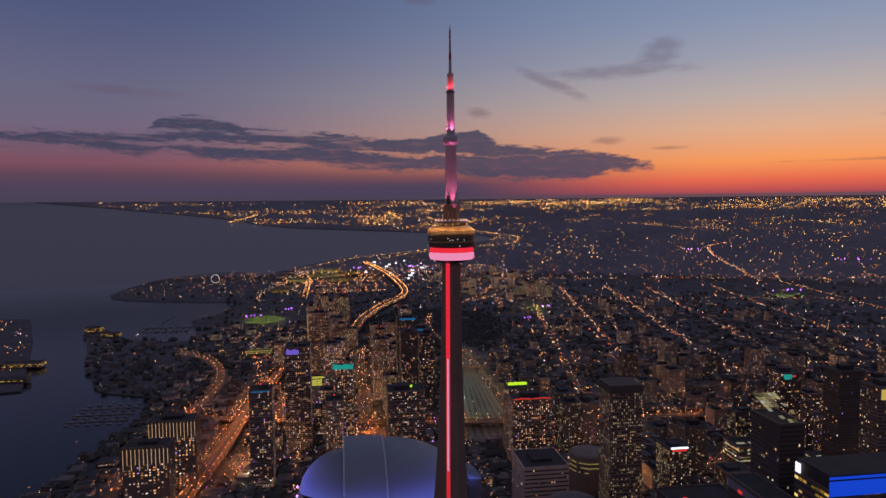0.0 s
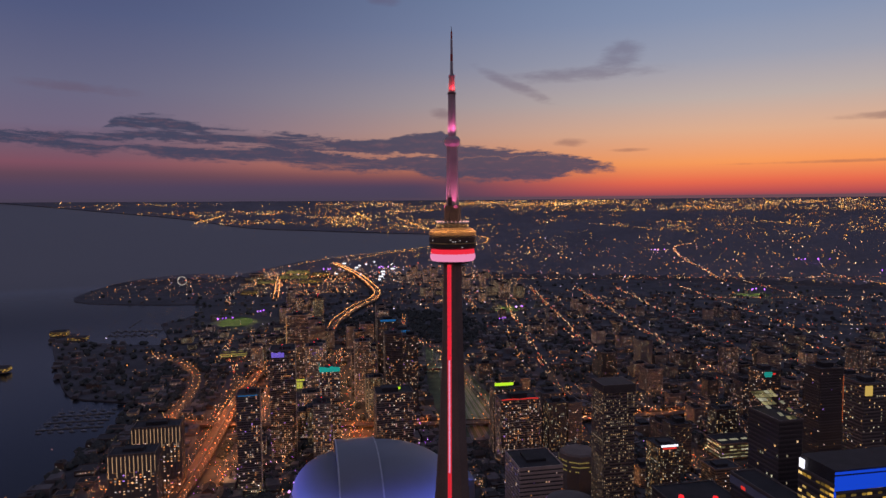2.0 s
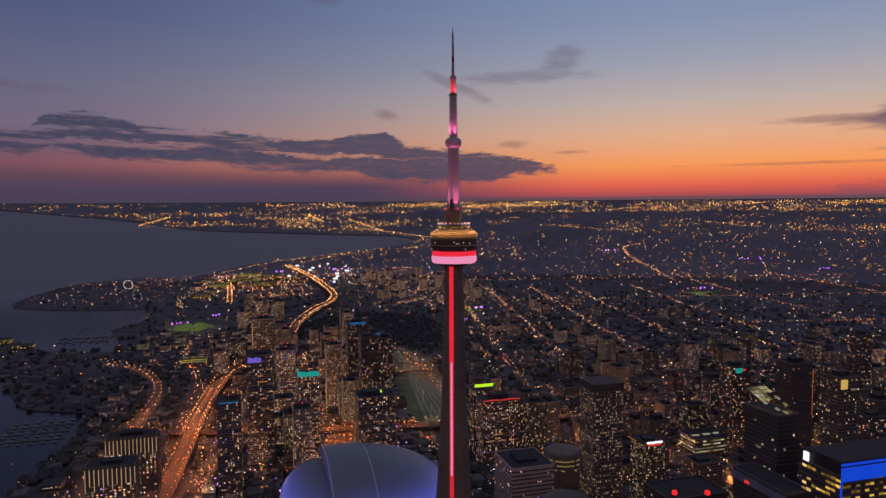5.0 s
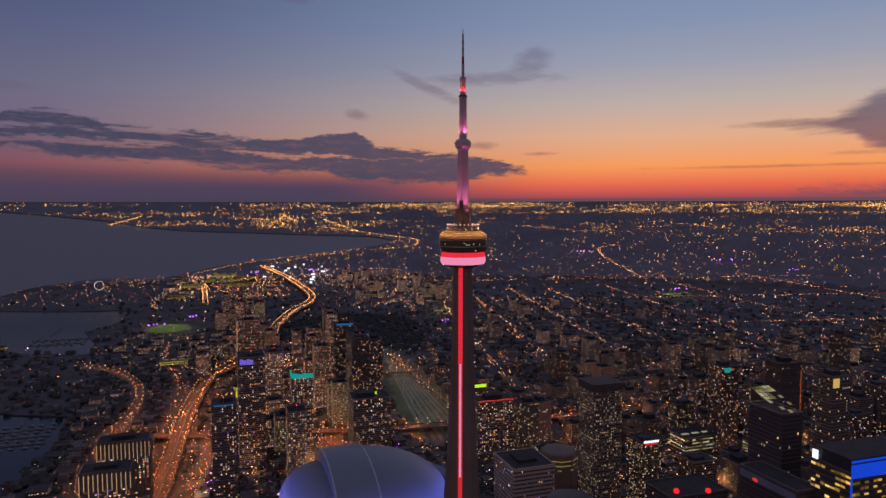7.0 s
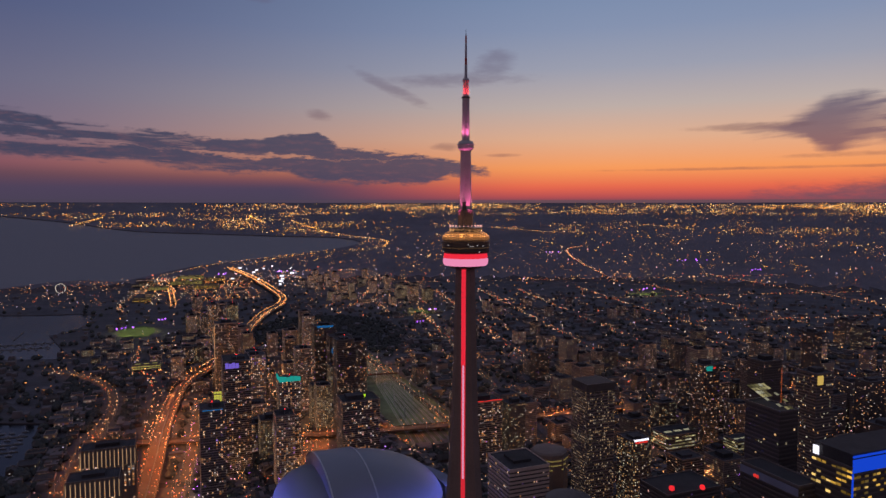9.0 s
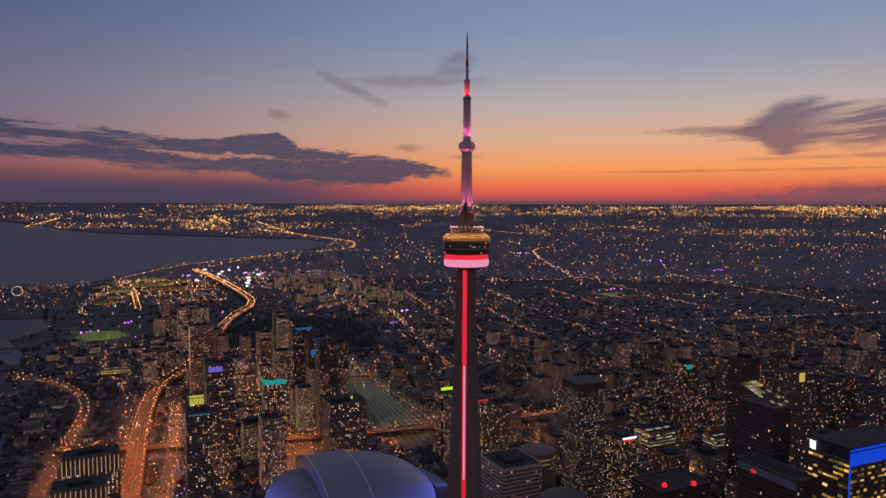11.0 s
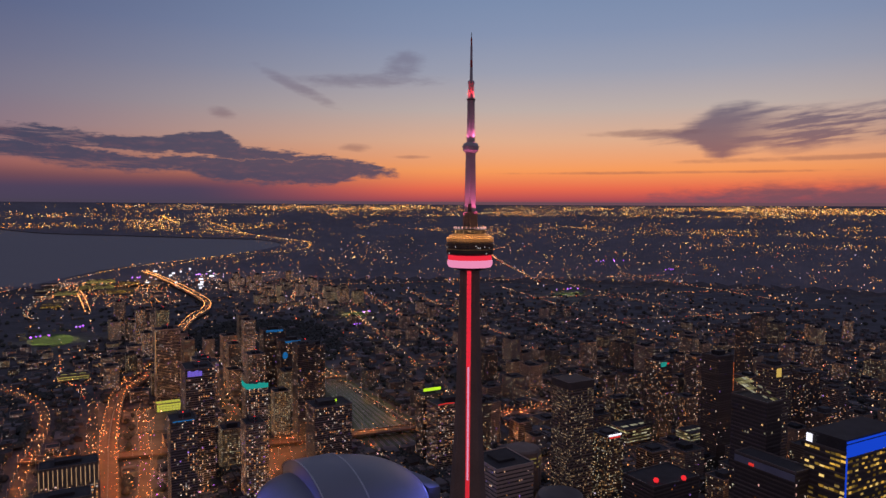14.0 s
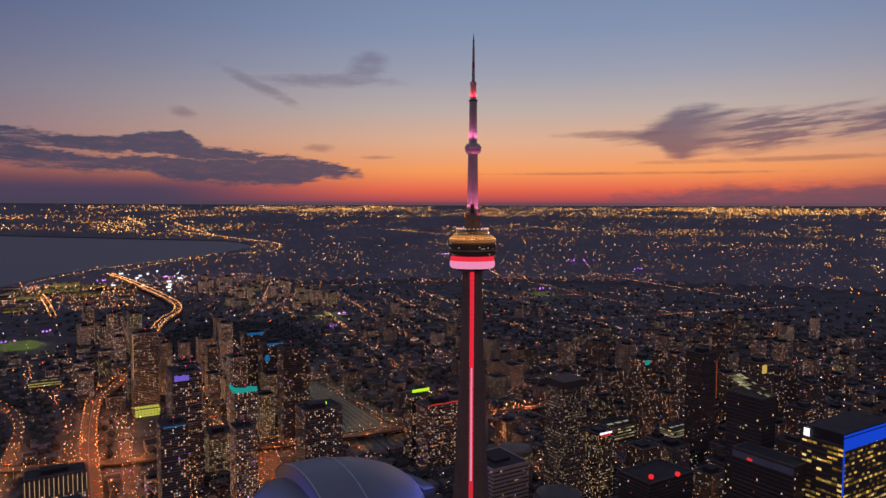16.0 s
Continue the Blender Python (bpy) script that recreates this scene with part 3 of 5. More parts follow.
# ---- the domed stadium ----
def make_stadium():
    cx, cy, R = -60.0, 180.0, 100.0
    dome = tagged(new("stadium"), "round stadium with closed white dome roof, blue-lit rim", "stadium")
    dome.location = (cx, cy, 0)
    g = Geo().lathe([(R + 4, 0), (R + 4, 34), (R + 1, 41), (R - 4, 42)], 72)
    part("bowl_wall", g, F_GREY, dome, "concrete outer wall of the stadium")

    def strip(u0, u1, top, z0, end=0):
        """A band of the roof between u0 and u1; an end band also falls away sideways."""
        g = Geo()
        nu, nv = (10, 28) if not end else (18, 28)
        vs = []
        for i in range(nu + 1):
            u = u0 + (u1 - u0) * i / nu
            half = math.sqrt(max(1.0, R * R - u * u))
            for j in range(nv + 1):
                v = half * math.sin(math.pi / 2 * (2 * j / nv - 1))
                if end:
                    w = (u - u0) / (u1 - u0)
                    q = math.hypot(v / R, 0.98 * w) if end else 0
                    z = z0 + (top - z0) * math.sqrt(max(0.0, 1 - min(1.0, (v / R) ** 2 + w * w * 0.98)))
                else:
                    z = z0 + (top - z0) * math.sqrt(max(0.0, 1 - (v / R) ** 2 * 0.96))
                vs.append((u, v, z))
        fs = [(i * (nv + 1) + j, (i + 1) * (nv + 1) + j, (i + 1) * (nv + 1) + j + 1, i * (nv + 1) + j + 1) for i in range(nu) for j in range(nv)]
        g.add(vs, fs)
        # the edges of the band, down to the panel below
        for i in (0, nu):
            for j in range(nv):
                a, b = vs[i * (nv + 1) + j], vs[i * (nv + 1) + j + 1]
                g.add([a, b, (b[0], b[1], max(38.0, b[2] - 22)), (a[0], a[1], max(38.0, a[2] - 22))], [(0, 1, 2, 3)])
        return g

    part("roof_panel", strip(-R * 0.42, -R, 79, 40, 1), M_ROOFWHITE, dome, "white quarter-dome panel", smooth=True)
    part("roof_panel", strip(-R * 0.46, 2, 97, 42), M_ROOFWHITE, dome, "white arched roof panel", smooth=True)
    part("roof_panel", strip(0, R, 94, 42, 1), M_ROOFWHITE, dome, "white quarter-dome panel", smooth=True)
    for u, top in ((-R * 0.46, 97.4), (1.5, 97.4)):
        g = Geo()
        for j in range(40):
            t0, t1 = -1 + 2 * j / 40, -1 + 2 * (j + 1) / 40
            half = math.sqrt(R * R - u * u)
            q = [(half * math.sin(math.pi / 2 * t), 42 + (top - 42) * math.sqrt(max(0, 1 - (half * math.sin(math.pi / 2 * t) / R) ** 2 * 0.96))) for t in (t0, t1)]
            g.add([(u - .9, q[0][0], q[0][1]), (u + .9, q[0][0], q[0][1]), (u + .9, q[1][0], q[1][1]), (u - .9, q[1][0], q[1][1])], [(0, 1, 2, 3)])
        part("seam", g, M_SEAM, dome, "pale seam between roof panels")
    for k in range(12):
        a = radians(165 + 17 * k)
        lamp = new("rim_light", bpy.data.lights.new("rim_light", "SPOT"))
        lamp.data.energy, lamp.data.color, lamp.data.shadow_soft_size, lamp.data.spot_size, lamp.data.spot_blend = 62000, (.16, .2, 1), 1.0, radians(84), 1.0
        lamp.matrix_world = look((cx + (R + 34) * math.cos(a), cy + (R + 34) * math.sin(a), 66), (cx + R * .85 * math.cos(a), cy + R * .85 * math.sin(a), 52))
    for k in range(14):
        a = radians(100 + 15 * k)
        g = Geo().speck((0, 0, 0), 2.1)
        ob = part("rim_lamp", g, L_PURPLE, dome)
        ob.location = ((R + 3) * math.cos(a), (R + 3) * math.sin(a), 44)


make_stadium()

# ---- roads ----
def lift(x, y, z):
    """A place a little clear of the far ground's facets."""
    p = far(x, y, z)
    return p if shrink(x, y) == 1 else tuple(a + (b - a) * 0.004 for a, b in zip(p, EYE0))


GARDINER = [(-318, 60), (-312, 238), (-300, 356), (-290, 504), (-280, 667), (-262, 840), (-240, 965), (-180, 1100), (-82, 1365), (-44, 1590), (42, 1890), (112, 2050), (152, 2250), (152, 2540), (132, 2980), (95, 3400), (52, 3750)]
LAKESHORE = [(-340, 60), (-335, 250), (-325, 366), (-316, 488), (-308, 649), (-296, 912), (-313, 1074), (-340, 1160), (-357, 1350), (-319, 1430), (-250, 1520)]
QUAY = [(-420, 300), (-400, 560), (-386, 694), (-374, 814), (-376, 900), (-393, 996), (-442, 1119), (-480, 1170), (-560, 1260)]
SPADINA = [(-400, 640), (-300, 600), (-120, 560), (-20, 535), (69, 520), (181, 506), (300, 495), (620, 480), (1100, 460)]
BATHURST = [(-420, 1180), (-300, 1120), (-150, 1080), (80, 1040), (205, 1010), (420, 1000), (900, 960), (1600, 900)]
FRONT = [(196, 120), (198, 400), (200, 644), (200, 900), (198, 1130), (150, 1400), (190, 1700)]
SKEW = 0.205


def grid_street(x, y, y0, y1):
    """A street of the northern grid through (x, y)."""
    return [(x + SKEW * (q - y), q) for q in (y0, (2 * y0 + y1) / 3, (y0 + 2 * y1) / 3, y1)]


def cross_line(x, y, x0, x1):
    return [(q, y - SKEW * (q - x)) for q in (x0, (2 * x0 + x1) / 3, (x0 + 2 * x1) / 3, x1)]


STREETS = [[(-60, 330), (-62, 560), (-70, 900), (-60, 1200)], [(-290, 720), (-120, 690), (60, 660)], [(-270, 870), (-100, 850), (90, 830)], [(-320, 430), (-180, 400), (20, 385)],
           grid_street(390, 780, 60, 1900), grid_street(545, 780, -60, 2400), grid_street(764, 786, 60, 2400), grid_street(1060, 1360, 300, 2300), grid_street(1380, 1400, 500, 2300),
           grid_street(1792, 1500, 700, 2400), grid_street(2480, 1900, 1200, 2600), cross_line(520, 235, 250, 1000), cross_line(700, 600, 250, 1500), cross_line(700, 900, 420, 1700), cross_line(900, 1350, 420, 2300), cross_line(1100, 1950, 420, 2700), cross_line(1400, 2650, 500, 3000),
           [(1888, 2391), (1944, 2547), (2151, 2996), (2494, 3774), (3074, 4835), (3500, 5248)], [(477, 1830), (511, 2145), (557, 2223), (640, 2330)], [(333, 1954), (483, 2248), (770, 3020)]]
SIDE = [(-266, 330), (-254, 406), (-245, 471), (-238, 547), (-231, 618), (-226, 700), (-214, 855)]
FARROADS = [[(-330, 3520), (-60, 4120), (240, 4520), (560, 4880), (1000, 5420)], [(52, 3750), (420, 4560), (900, 5100), (1545, 5676), (1830, 6413), (1955, 6998), (1860, 8000), (1790, 9221), (1500, 11500)], [(1459, 13853), (1698, 19956)], [(-2015, 13261), (-1961, 18324)],
            [(2224, 15445), (1793, 9221)], [(5021, 10587), (4860, 8245)], [(8178, 10388), (7434, 8107)]]


def along(line, step):
    """Points with their directions at even steps along a line."""
    pts = rounded([(*p,) for p in line], 6)
    left, out = 0.0, []
    for a, b in zip(pts, pts[1:]):
        d = math.dist(a, b)
        if d == 0:
            continue
        while left <= d:
            k = left / d
            out.append((a[0] + (b[0] - a[0]) * k, a[1] + (b[1] - a[1]) * k, (b[0] - a[0]) / d, (b[1] - a[1]) / d))
            left += step
        left -= d
    return out


def make_road(name, line, width, z, mat, label, thick=0.0, cars=0.5, lamp_step=40.0, lamp_side=True, lampmat=None, lenses=None, gaps=0.0):
    g = Geo()
    pts = along(line, 15)
    for (x0, y0, u0, w0), (x1, y1, u1, w1) in zip(pts, pts[1:]):
        h = width / 2
        q = [(x0 + w0 * h, y0 - u0 * h), (x1 + w1 * h, y1 - u1 * h), (x1 - w1 * h, y1 + u1 * h), (x0 - w0 * h, y0 + u0 * h)]
        g.add([far(*p, z) for p in q], [(0, 1, 2, 3)])
        if thick:
            for s in (0, 2):
                a, b = q[s], q[s + 1]
                g.add([far(*a, z - thick), far(*b, z - thick), far(*b, z + 1.0), far(*a, z + 1.0)], [(0, 1, 2, 3)])
    road = thing(name, g, mat, label, "road", kind="structure")
    if thick:
        for x, y, u, w in along(line, 45)[1:-1]:
            part("pier", Geo().box(x, y, 0, 3, width * 0.6, z - thick, math.atan2(w, u)), M_DECK, road)
    g, gl, gt = Geo(), Geo(), Geo()
    for i, (x, y, u, w) in enumerate(along(line, lamp_step)):
        sides = (1, -1) if lamp_side else ((1,) if i % 2 else (-1,))
        if gaps and (random.random() < gaps or noise.noise(Vector((x * .004, y * .004, 7))) < -.12):
            continue
        for s in sides:
            px, py = x + s * w * (width / 2 + 0.5), y - s * u * (width / 2 + 0.5)
            near = shrink(px, py) == 1
            if near:
                g.box(px, py, z, 0.25, 0.25, 10)
            hx, hy = px - s * w * 1.5, py + s * u * 1.5
            if near:
                g.box(hx, hy, z + 10, 1.5, 1.5, 0.35, bottom=True)
                gl.add([(hx - .5, hy + .5, z + 9.95), (hx + .5, hy + .5, z + 9.95), (hx + .5, hy - .5, z + 9.95), (hx - .5, hy - .5, z + 9.95)], [(0, 1, 2, 3)])
            k = 0.00062 * math.hypot(px - EYE0[0], py - EYE0[1])
            gt.speck((hx, hy, z + 10.5) if near else lift(hx, hy, z + 10.5), max(.7, min(2.8, k)) * shrink(hx, hy))
    posts = part("lamp_posts", g, M_STEEL, road, "row of thin lamp posts", kind="stuff")
    part("lamp_heads", gl, lampmat or L_SODIUM, road, "orange sodium street lamps", kind="stuff")
    part("lamp_lenses", gt, lenses or L_LAMPTOP, road, "small bright lamp lenses", kind="stuff")
    g = Geo()
    for x, y, u, w in along(line, 9):
        for lane in (-0.36, -0.18, 0.18, 0.36):
            if random.random() < cars * 0.4:
                k = 0.0009 * math.hypot(x - EYE0[0], y - EYE0[1]) * random.uniform(0.5, 1.0)
                g.speck(far(x + w * width * lane + random.uniform(-1, 1), y - u * width * lane, z + 1.0), min(1.4, max(0.4, k * .9)))
    part("car_lights", g, L_HEAD, road, "white and red lights of traffic", kind="stuff")
    return road


expressway = make_road("expressway", GARDINER, 25, 11, M_DECK, "raised expressway lit orange by rows of lamps", thick=2.5, cars=0.45, lamp_step=22)
for name, off, w, h, m, lab in (("median_barrier", 0, 1.4, 1.3, M_POD_DARK, "dark median barrier"), ("side_barrier", -12.2, .5, 1.2, M_DECK, ""), ("side_barrier", 12.2, .5, 1.2, M_DECK, "")):
    g = Geo()
    pts = along(GARDINER, 20)
    for (x0, y0, u0, w0), (x1, y1, u1, w1) in zip(pts, pts[1:]):
        a, b = (x0 + w0 * off, y0 - u0 * off), (x1 + w1 * off, y1 - u1 * off)
        g.box((a[0] + b[0]) / 2, (a[1] + b[1]) / 2, 11.02, math.dist(a, b), w, h, math.atan2(b[1] - a[1], b[0] - a[0]))
    part(name, g, m, expressway, lab)
make_road("boulevard", LAKESHORE, 18, 0.3, M_ASPHALT, "wide lakefront road under orange lamps", cars=0.5, lamp_step=120, lamp_side=False)
make_road("service_road", SIDE, 15, 0.3, M_DECK, "service road beside the expressway lit dull orange", cars=0.35, lamp_step=38, lampmat=L_SODIUM_DIM)
make_road("quay_road", QUAY, 15, 0.3, M_DECK, "curving quayside road lit orange", cars=0.3, lamp_step=30, lampmat=L_SODIUM_DIM)
make_road("bridge_road", SPADINA, 24, 7, M_DECK, "street bridge over the railway lit orange", thick=1.5, cars=0.4, lamp_step=20)
make_road("cross_street", BATHURST, 16, 0.4, M_ASPHALT, "cross street under warm lamps", cars=0.3, lamp_step=70)
make_road("rail_side_street", FRONT, 12, 0.4, M_ASPHALT, "street along the railway yard", cars=0.5, lamp_step=60)
make_road("plaza_street", [(-82, 392), (-62, 440), (-50, 500), (-36, 575)], 40, 0.6, M_DECK, "broad orange-lit street beside the stadium", cars=0.9, lamp_step=22)
make_road("park_drive", [(-425, 2130), (-462, 2330), (-425, 2700), (-340, 3180), (-200, 3500)], 16, 0.3, M_DECK, "lakeside drive under pale lamps", cars=0.3, lamp_step=80, lampmat=L_SODIUM_DIM, lenses=L_PALE)
make_road("fair_street", [(-265, 2230), (-272, 2600), (-285, 2980)], 20, 0.3, M_DECK, "orange street through the fairground", cars=0.8, lamp_step=36)
make_road("fair_street", [(-420, 2760), (-270, 2700), (-60, 2650), (130, 2620)], 14, 0.3, M_DECK, "orange street through the fairground", cars=0.6, lamp_step=44)
make_road("fair_ground", [(-400, 2900), (-200, 2880), (90, 2850)], 70, 0.2, M_DECK, "open fairground under orange lamps", cars=1.0, lamp_step=40)
make_road("fair_ground", [(-300, 3200), (-120, 3190), (70, 3170)], 80, 0.2, M_DECK, "open fairground under orange lamps", cars=1.0, lamp_step=40)
make_road("fair_ground", [(-190, 2420), (-60, 2440), (80, 2440)], 60, 0.2, M_DECK, "open fairground under orange lamps", cars=1.0, lamp_step=46)
make_road("fair_street", [(-330, 3060), (-150, 3030), (110, 3000)], 14, 0.3, M_DECK, "orange street through the fairground", cars=0.6, lamp_step=44)
for line in STREETS:
    make_road("street", line, 18, 0.4, M_ASPHALT, "long straight street with traffic lights and lamps", cars=0.55, lamp_step=64, lamp_side=False, lampmat=L_SODIUM_DIM, lenses=L_STREET, gaps=.45)
for line in FARROADS:
    g = Geo()
    for x, y, u, w in along(line, 34 if line[0][1] < 8000 else 80):
        k = math.hypot(x - EYE0[0], y - EYE0[1])
        for s in (-1, 1):
            if random.random() < 0.75:
                g.speck(lift(x + w * s * k * 0.0009 + random.gauss(0, k * .0005), y - u * s * k * 0.0009, 8), 0.00044 * k * shrink(x, y) * random.uniform(.6, 1.3))
    thing("far_road_lights", g, L_FAR, "far orange line of road lights", "road lights", kind="stuff")

# clusters of tall lamps between the buildings
def lamp_cluster(x, y, e=11000):
    mast = thing("plaza_lamp", Geo().box(x, y, 0, .4, .4, 13.2), M_STEEL, "tall lamp mast with a warm globe at street level", "lamp", "plaza lamps")
    part("globe", Geo().speck((x, y, 14.6), .9), L_LAMPTOP, mast, "warm glowing globe")
    lamp = new("plaza_light", bpy.data.lights.new("plaza_light", "POINT"))
    lamp.data.energy, lamp.data.color, lamp.data.shadow_soft_size = e, (1, .43, .15), 1.2
    lamp.location = (x, y, 17)


for line, step in ((SIDE, 80), (STREETS[0], 80), (STREETS[1], 70), (STREETS[2], 80), (STREETS[3], 75), ([(-120, 960), (40, 940)], 80), ([(-130, 1130), (40, 1110)], 85), ([(-420, 250), (-395, 560), (-380, 800)], 120),
                   (grid_street(390, 780, 80, 900), 150), (grid_street(545, 780, 0, 900), 150), (grid_street(764, 786, 60, 900), 190), (cross_line(520, 235, 280, 700), 130), (cross_line(700, 600, 300, 800), 160)):
    for x, y, u, w in along(line, step):
        lamp_cluster(x + w * 10.5, y - u * 10.5, 5000 if x < -300 else 15000 if x < 230 else 8500)

# railway yard
L_YARD = lamp_panel("yard_lamp", (.95, 1, .62), 240.0)
g = Geo()
g.add([(85, 430, .25), (222, 430, .25), (222, 1190, .25), (175, 1190, .25), (110, 780, .25)], [(0, 1, 2, 3, 4)])
yard = thing("railway_yard", g, M_RAIL, "wide grey-green railway yard with many tracks", "railway", kind="structure")
for i in range(9):
    x0 = 100 + 13 * i
    g = Geo()
    for s in (-1.6, 1.6):
        g.add([(x0 + s - 1.1, 430, .4), (x0 + s + 1.1, 430, .4), (195 + i * 2.4 + s + .25, 1190, .4), (195 + i * 2.4 + s - .25, 1190, .4)], [(0, 1, 2, 3)])
    part("track", g, M_POD_DARK, yard)
for i in range(7):
    for x0 in (118, 190):
        y0 = 575 + 92 * i
        x1 = x0 + (y0 - 470) * (.09 if x0 < 150 else .03)
        mast = thing("yard_light", Geo().box(x1, y0, 0, .5, .5, 24), M_STEEL, "tall light mast over the railway yard", "lamp", "yard lights")
        hood = part("lamp_hood", Geo().box(x1, y0, 24, 2.4, 2.4, .4, bottom=True), M_STEEL, mast)
        part("lamp_panel", Geo().add([(x1 - .9, y0 + .9, 23.95), (x1 + .9, y0 + .9, 23.95), (x1 + .9, y0 - .9, 23.95), (x1 - .9, y0 - .9, 23.95)], [(0, 1, 2, 3)]), L_YARD, hood)

make_road("yard_bridge", [(100, 912), (165, 908), (232, 904)], 8, 6, M_DECK, "narrow bridge over the railway yard with yellow lamps", thick=1.2, cars=0.2, lamp_step=17, lampmat=L_SODIUM_DIM)

# ---- buildings ----
TAKEN = []


def tower_block(cx, cy, w, d, h, wall, lit=0.3, name="apartment_tower", label="", floor=3.1, bay=3.0, glass=True, ribs=True, panes=None, rot=0.0, plant=True, fins=False, group="", named=True, rib=1.4, fin=0.8, top=1.0, wide=False):
    """A building: a glazed core, floor edges or piers in front of it, lit panes, and a plant room on its roof."""
    TAKEN.append((cx, cy, w / 2 + 6, d / 2 + 6))
    g = Geo()
    g.box(0, 0, 0, w, d, h)
    ob = thing(name, g, M_GLASS if glass else wall, label, "building", group)
    ob.matrix_world = Matrix.Translation(far(cx, cy)) @ pose(0, 0, 0, 0, 0, math.degrees(rot)) @ Matrix.Scale(shrink(cx, cy), 4)
    if ribs:
        n = max(1, int(h / floor))
        if named:
            me = Geo().box(0, 0, -rib, w + 0.7, d + 0.7, rib, bottom=True).mesh("floor_edge", wall)
            for i in range(1, n + 1):
                e = new("floor_edge", me)
                e.parent, e.location = ob, (0, 0, i * h / n)
        else:
            g = Geo()
            for i in range(1, n + 1):
                g.box(0, 0, i * h / n - rib, w + 0.7, d + 0.7, rib, bottom=True)
            part("floor_edges", g, wall, ob, kind="stuff")
    if fins:
        nx, ny = int(w / bay), max(1, int(d / bay))
        for q, n, span, across in ((0, nx, w, d), (1, ny, d, w)):
            for i in range(n + 1):
                c = -span / 2 + i * span / n
                for s in (-across / 2, across / 2):
                    part("pier", Geo().box(*((c, s) if q == 0 else (s, c)), 0, *((fin, 1.4) if q == 0 else (1.4, fin)), h), wall, ob)
    g = Geo()
    o, i = .5, -.3
    rings = [[(sx * (w / 2 + e), sy * (d / 2 + e), z) for sx, sy in ((-1, -1), (1, -1), (1, 1), (-1, 1))] for e, z in ((o, h - .2), (o, h + 1.1), (i, h + 1.1), (i, h + .06))]
    part("parapet", g.prism(rings, cap=False), wall, ob)
    part("roof", Geo().add([(-w / 2, -d / 2, h + .08), (w / 2, -d / 2, h + .08), (w / 2, d / 2, h + .08), (-w / 2, d / 2, h + .08)], [(0, 1, 2, 3)]), M_ROOF, ob)
    if (h > 85 and not named or h > 130 and named) and cx < 20:
        part("aviation_light", Geo().speck((0, -d * .3, h + 8), .8), L_RED, ob, "red roof light")
        part("light_pole", Geo().box(0, -d * .3, h, .3, .3, 8), M_STEEL, ob)
    if plant and h > 16:
        part("plant_room", Geo().box(random.uniform(-.12, .12) * w, random.uniform(-.1, .1) * d, h, w * .45, d * .45, random.uniform(3, 7)), M_ROOF, ob)
    if lit > 0:
        lit *= 1.05
        g = Geo()
        n = max(1, int(h / floor))
        for side, span in ((0, w), (1, d), (2, d)):
            m = max(1, int(span / bay))
            b = span / m
            for k in range(1, int(n * top)):
                row = random.random()
                for i in range(m):
                    if random.random() < 1.7 * lit * (0.5 + row):
                        c = -span / 2 + (i + .5) * b
                        ww, hh, z = b * (random.uniform(.8, .96) if wide else random.uniform(.3, .58)), floor * random.uniform(.34, .55), k * h / n + 0.3
                        e = 0.38
                        a0, a1 = c - ww / 2, c + ww / 2
                        if side == 0:
                            q = [(a0, -d / 2 - e, z), (a1, -d / 2 - e, z), (a1, -d / 2 - e, z + hh), (a0, -d / 2 - e, z + hh)]
                        elif side == 1:
                            q = [(-w / 2 - e, a1, z), (-w / 2 - e, a0, z), (-w / 2 - e, a0, z + hh), (-w / 2 - e, a1, z + hh)]
                        else:
                            q = [(w / 2 + e, a0, z), (w / 2 + e, a1, z), (w / 2 + e, a1, z + hh), (w / 2 + e, a0, z + hh)]
                        g.add(q, [(0, 1, 2, 3)])
        if g.f:
            part("lit_glazing", g, panes or L_WARM, ob, "scattered lit windows", kind="stuff")
    return ob


def panel(ob, name, x0, y0, z0, sx, sy, sz, mat, label=""):
    return part(name, Geo().box(x0, y0, z0, sx, sy, sz, bottom=True), mat, ob, label)


L_BLUE = glow("blue_led", [(.01, .1, 1), (.02, .16, 1), (.01, .07, .75), (.015, .12, 1)], 0.4, 1.15, power=1.0)
L_BLUE2 = glow("blue_sign", [(.02, .2, .85), (.03, .3, .8)], 0.35, 0.8)
L_TEAL = glow("teal_light", [(.02, .5, .44), (.03, .55, .47)], 0.45, 0.7)
L_VIOLET = glow("violet_light", [(.2, .15, .9), (.26, .17, .9)], 0.55, 0.75)
L_LIME = glow("lime_light", [(.55, .9, .03)], 0.9, 1.1)
L_YELLOW = glow("yellow_light", [(.85, .72, .08), (.7, .66, .1)], 0.6, 1.0)
L_WHITE = glow("white_sign", [(.9, .9, 1)], 1.2, 1.6)
L_ORANGE = glow("orange_strip", [(1, .2, .04)], 0.9, 1.3)



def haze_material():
    """Dull dusk haze painted as emission, a little redder under the sunset."""
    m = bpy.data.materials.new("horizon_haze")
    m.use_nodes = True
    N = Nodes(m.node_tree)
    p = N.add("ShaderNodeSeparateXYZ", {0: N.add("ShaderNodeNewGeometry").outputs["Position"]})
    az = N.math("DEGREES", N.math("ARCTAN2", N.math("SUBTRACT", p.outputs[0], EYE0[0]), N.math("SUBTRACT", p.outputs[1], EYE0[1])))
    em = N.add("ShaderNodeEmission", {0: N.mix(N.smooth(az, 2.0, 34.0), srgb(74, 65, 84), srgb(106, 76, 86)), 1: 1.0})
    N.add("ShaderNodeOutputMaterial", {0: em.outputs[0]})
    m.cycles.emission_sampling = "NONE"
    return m


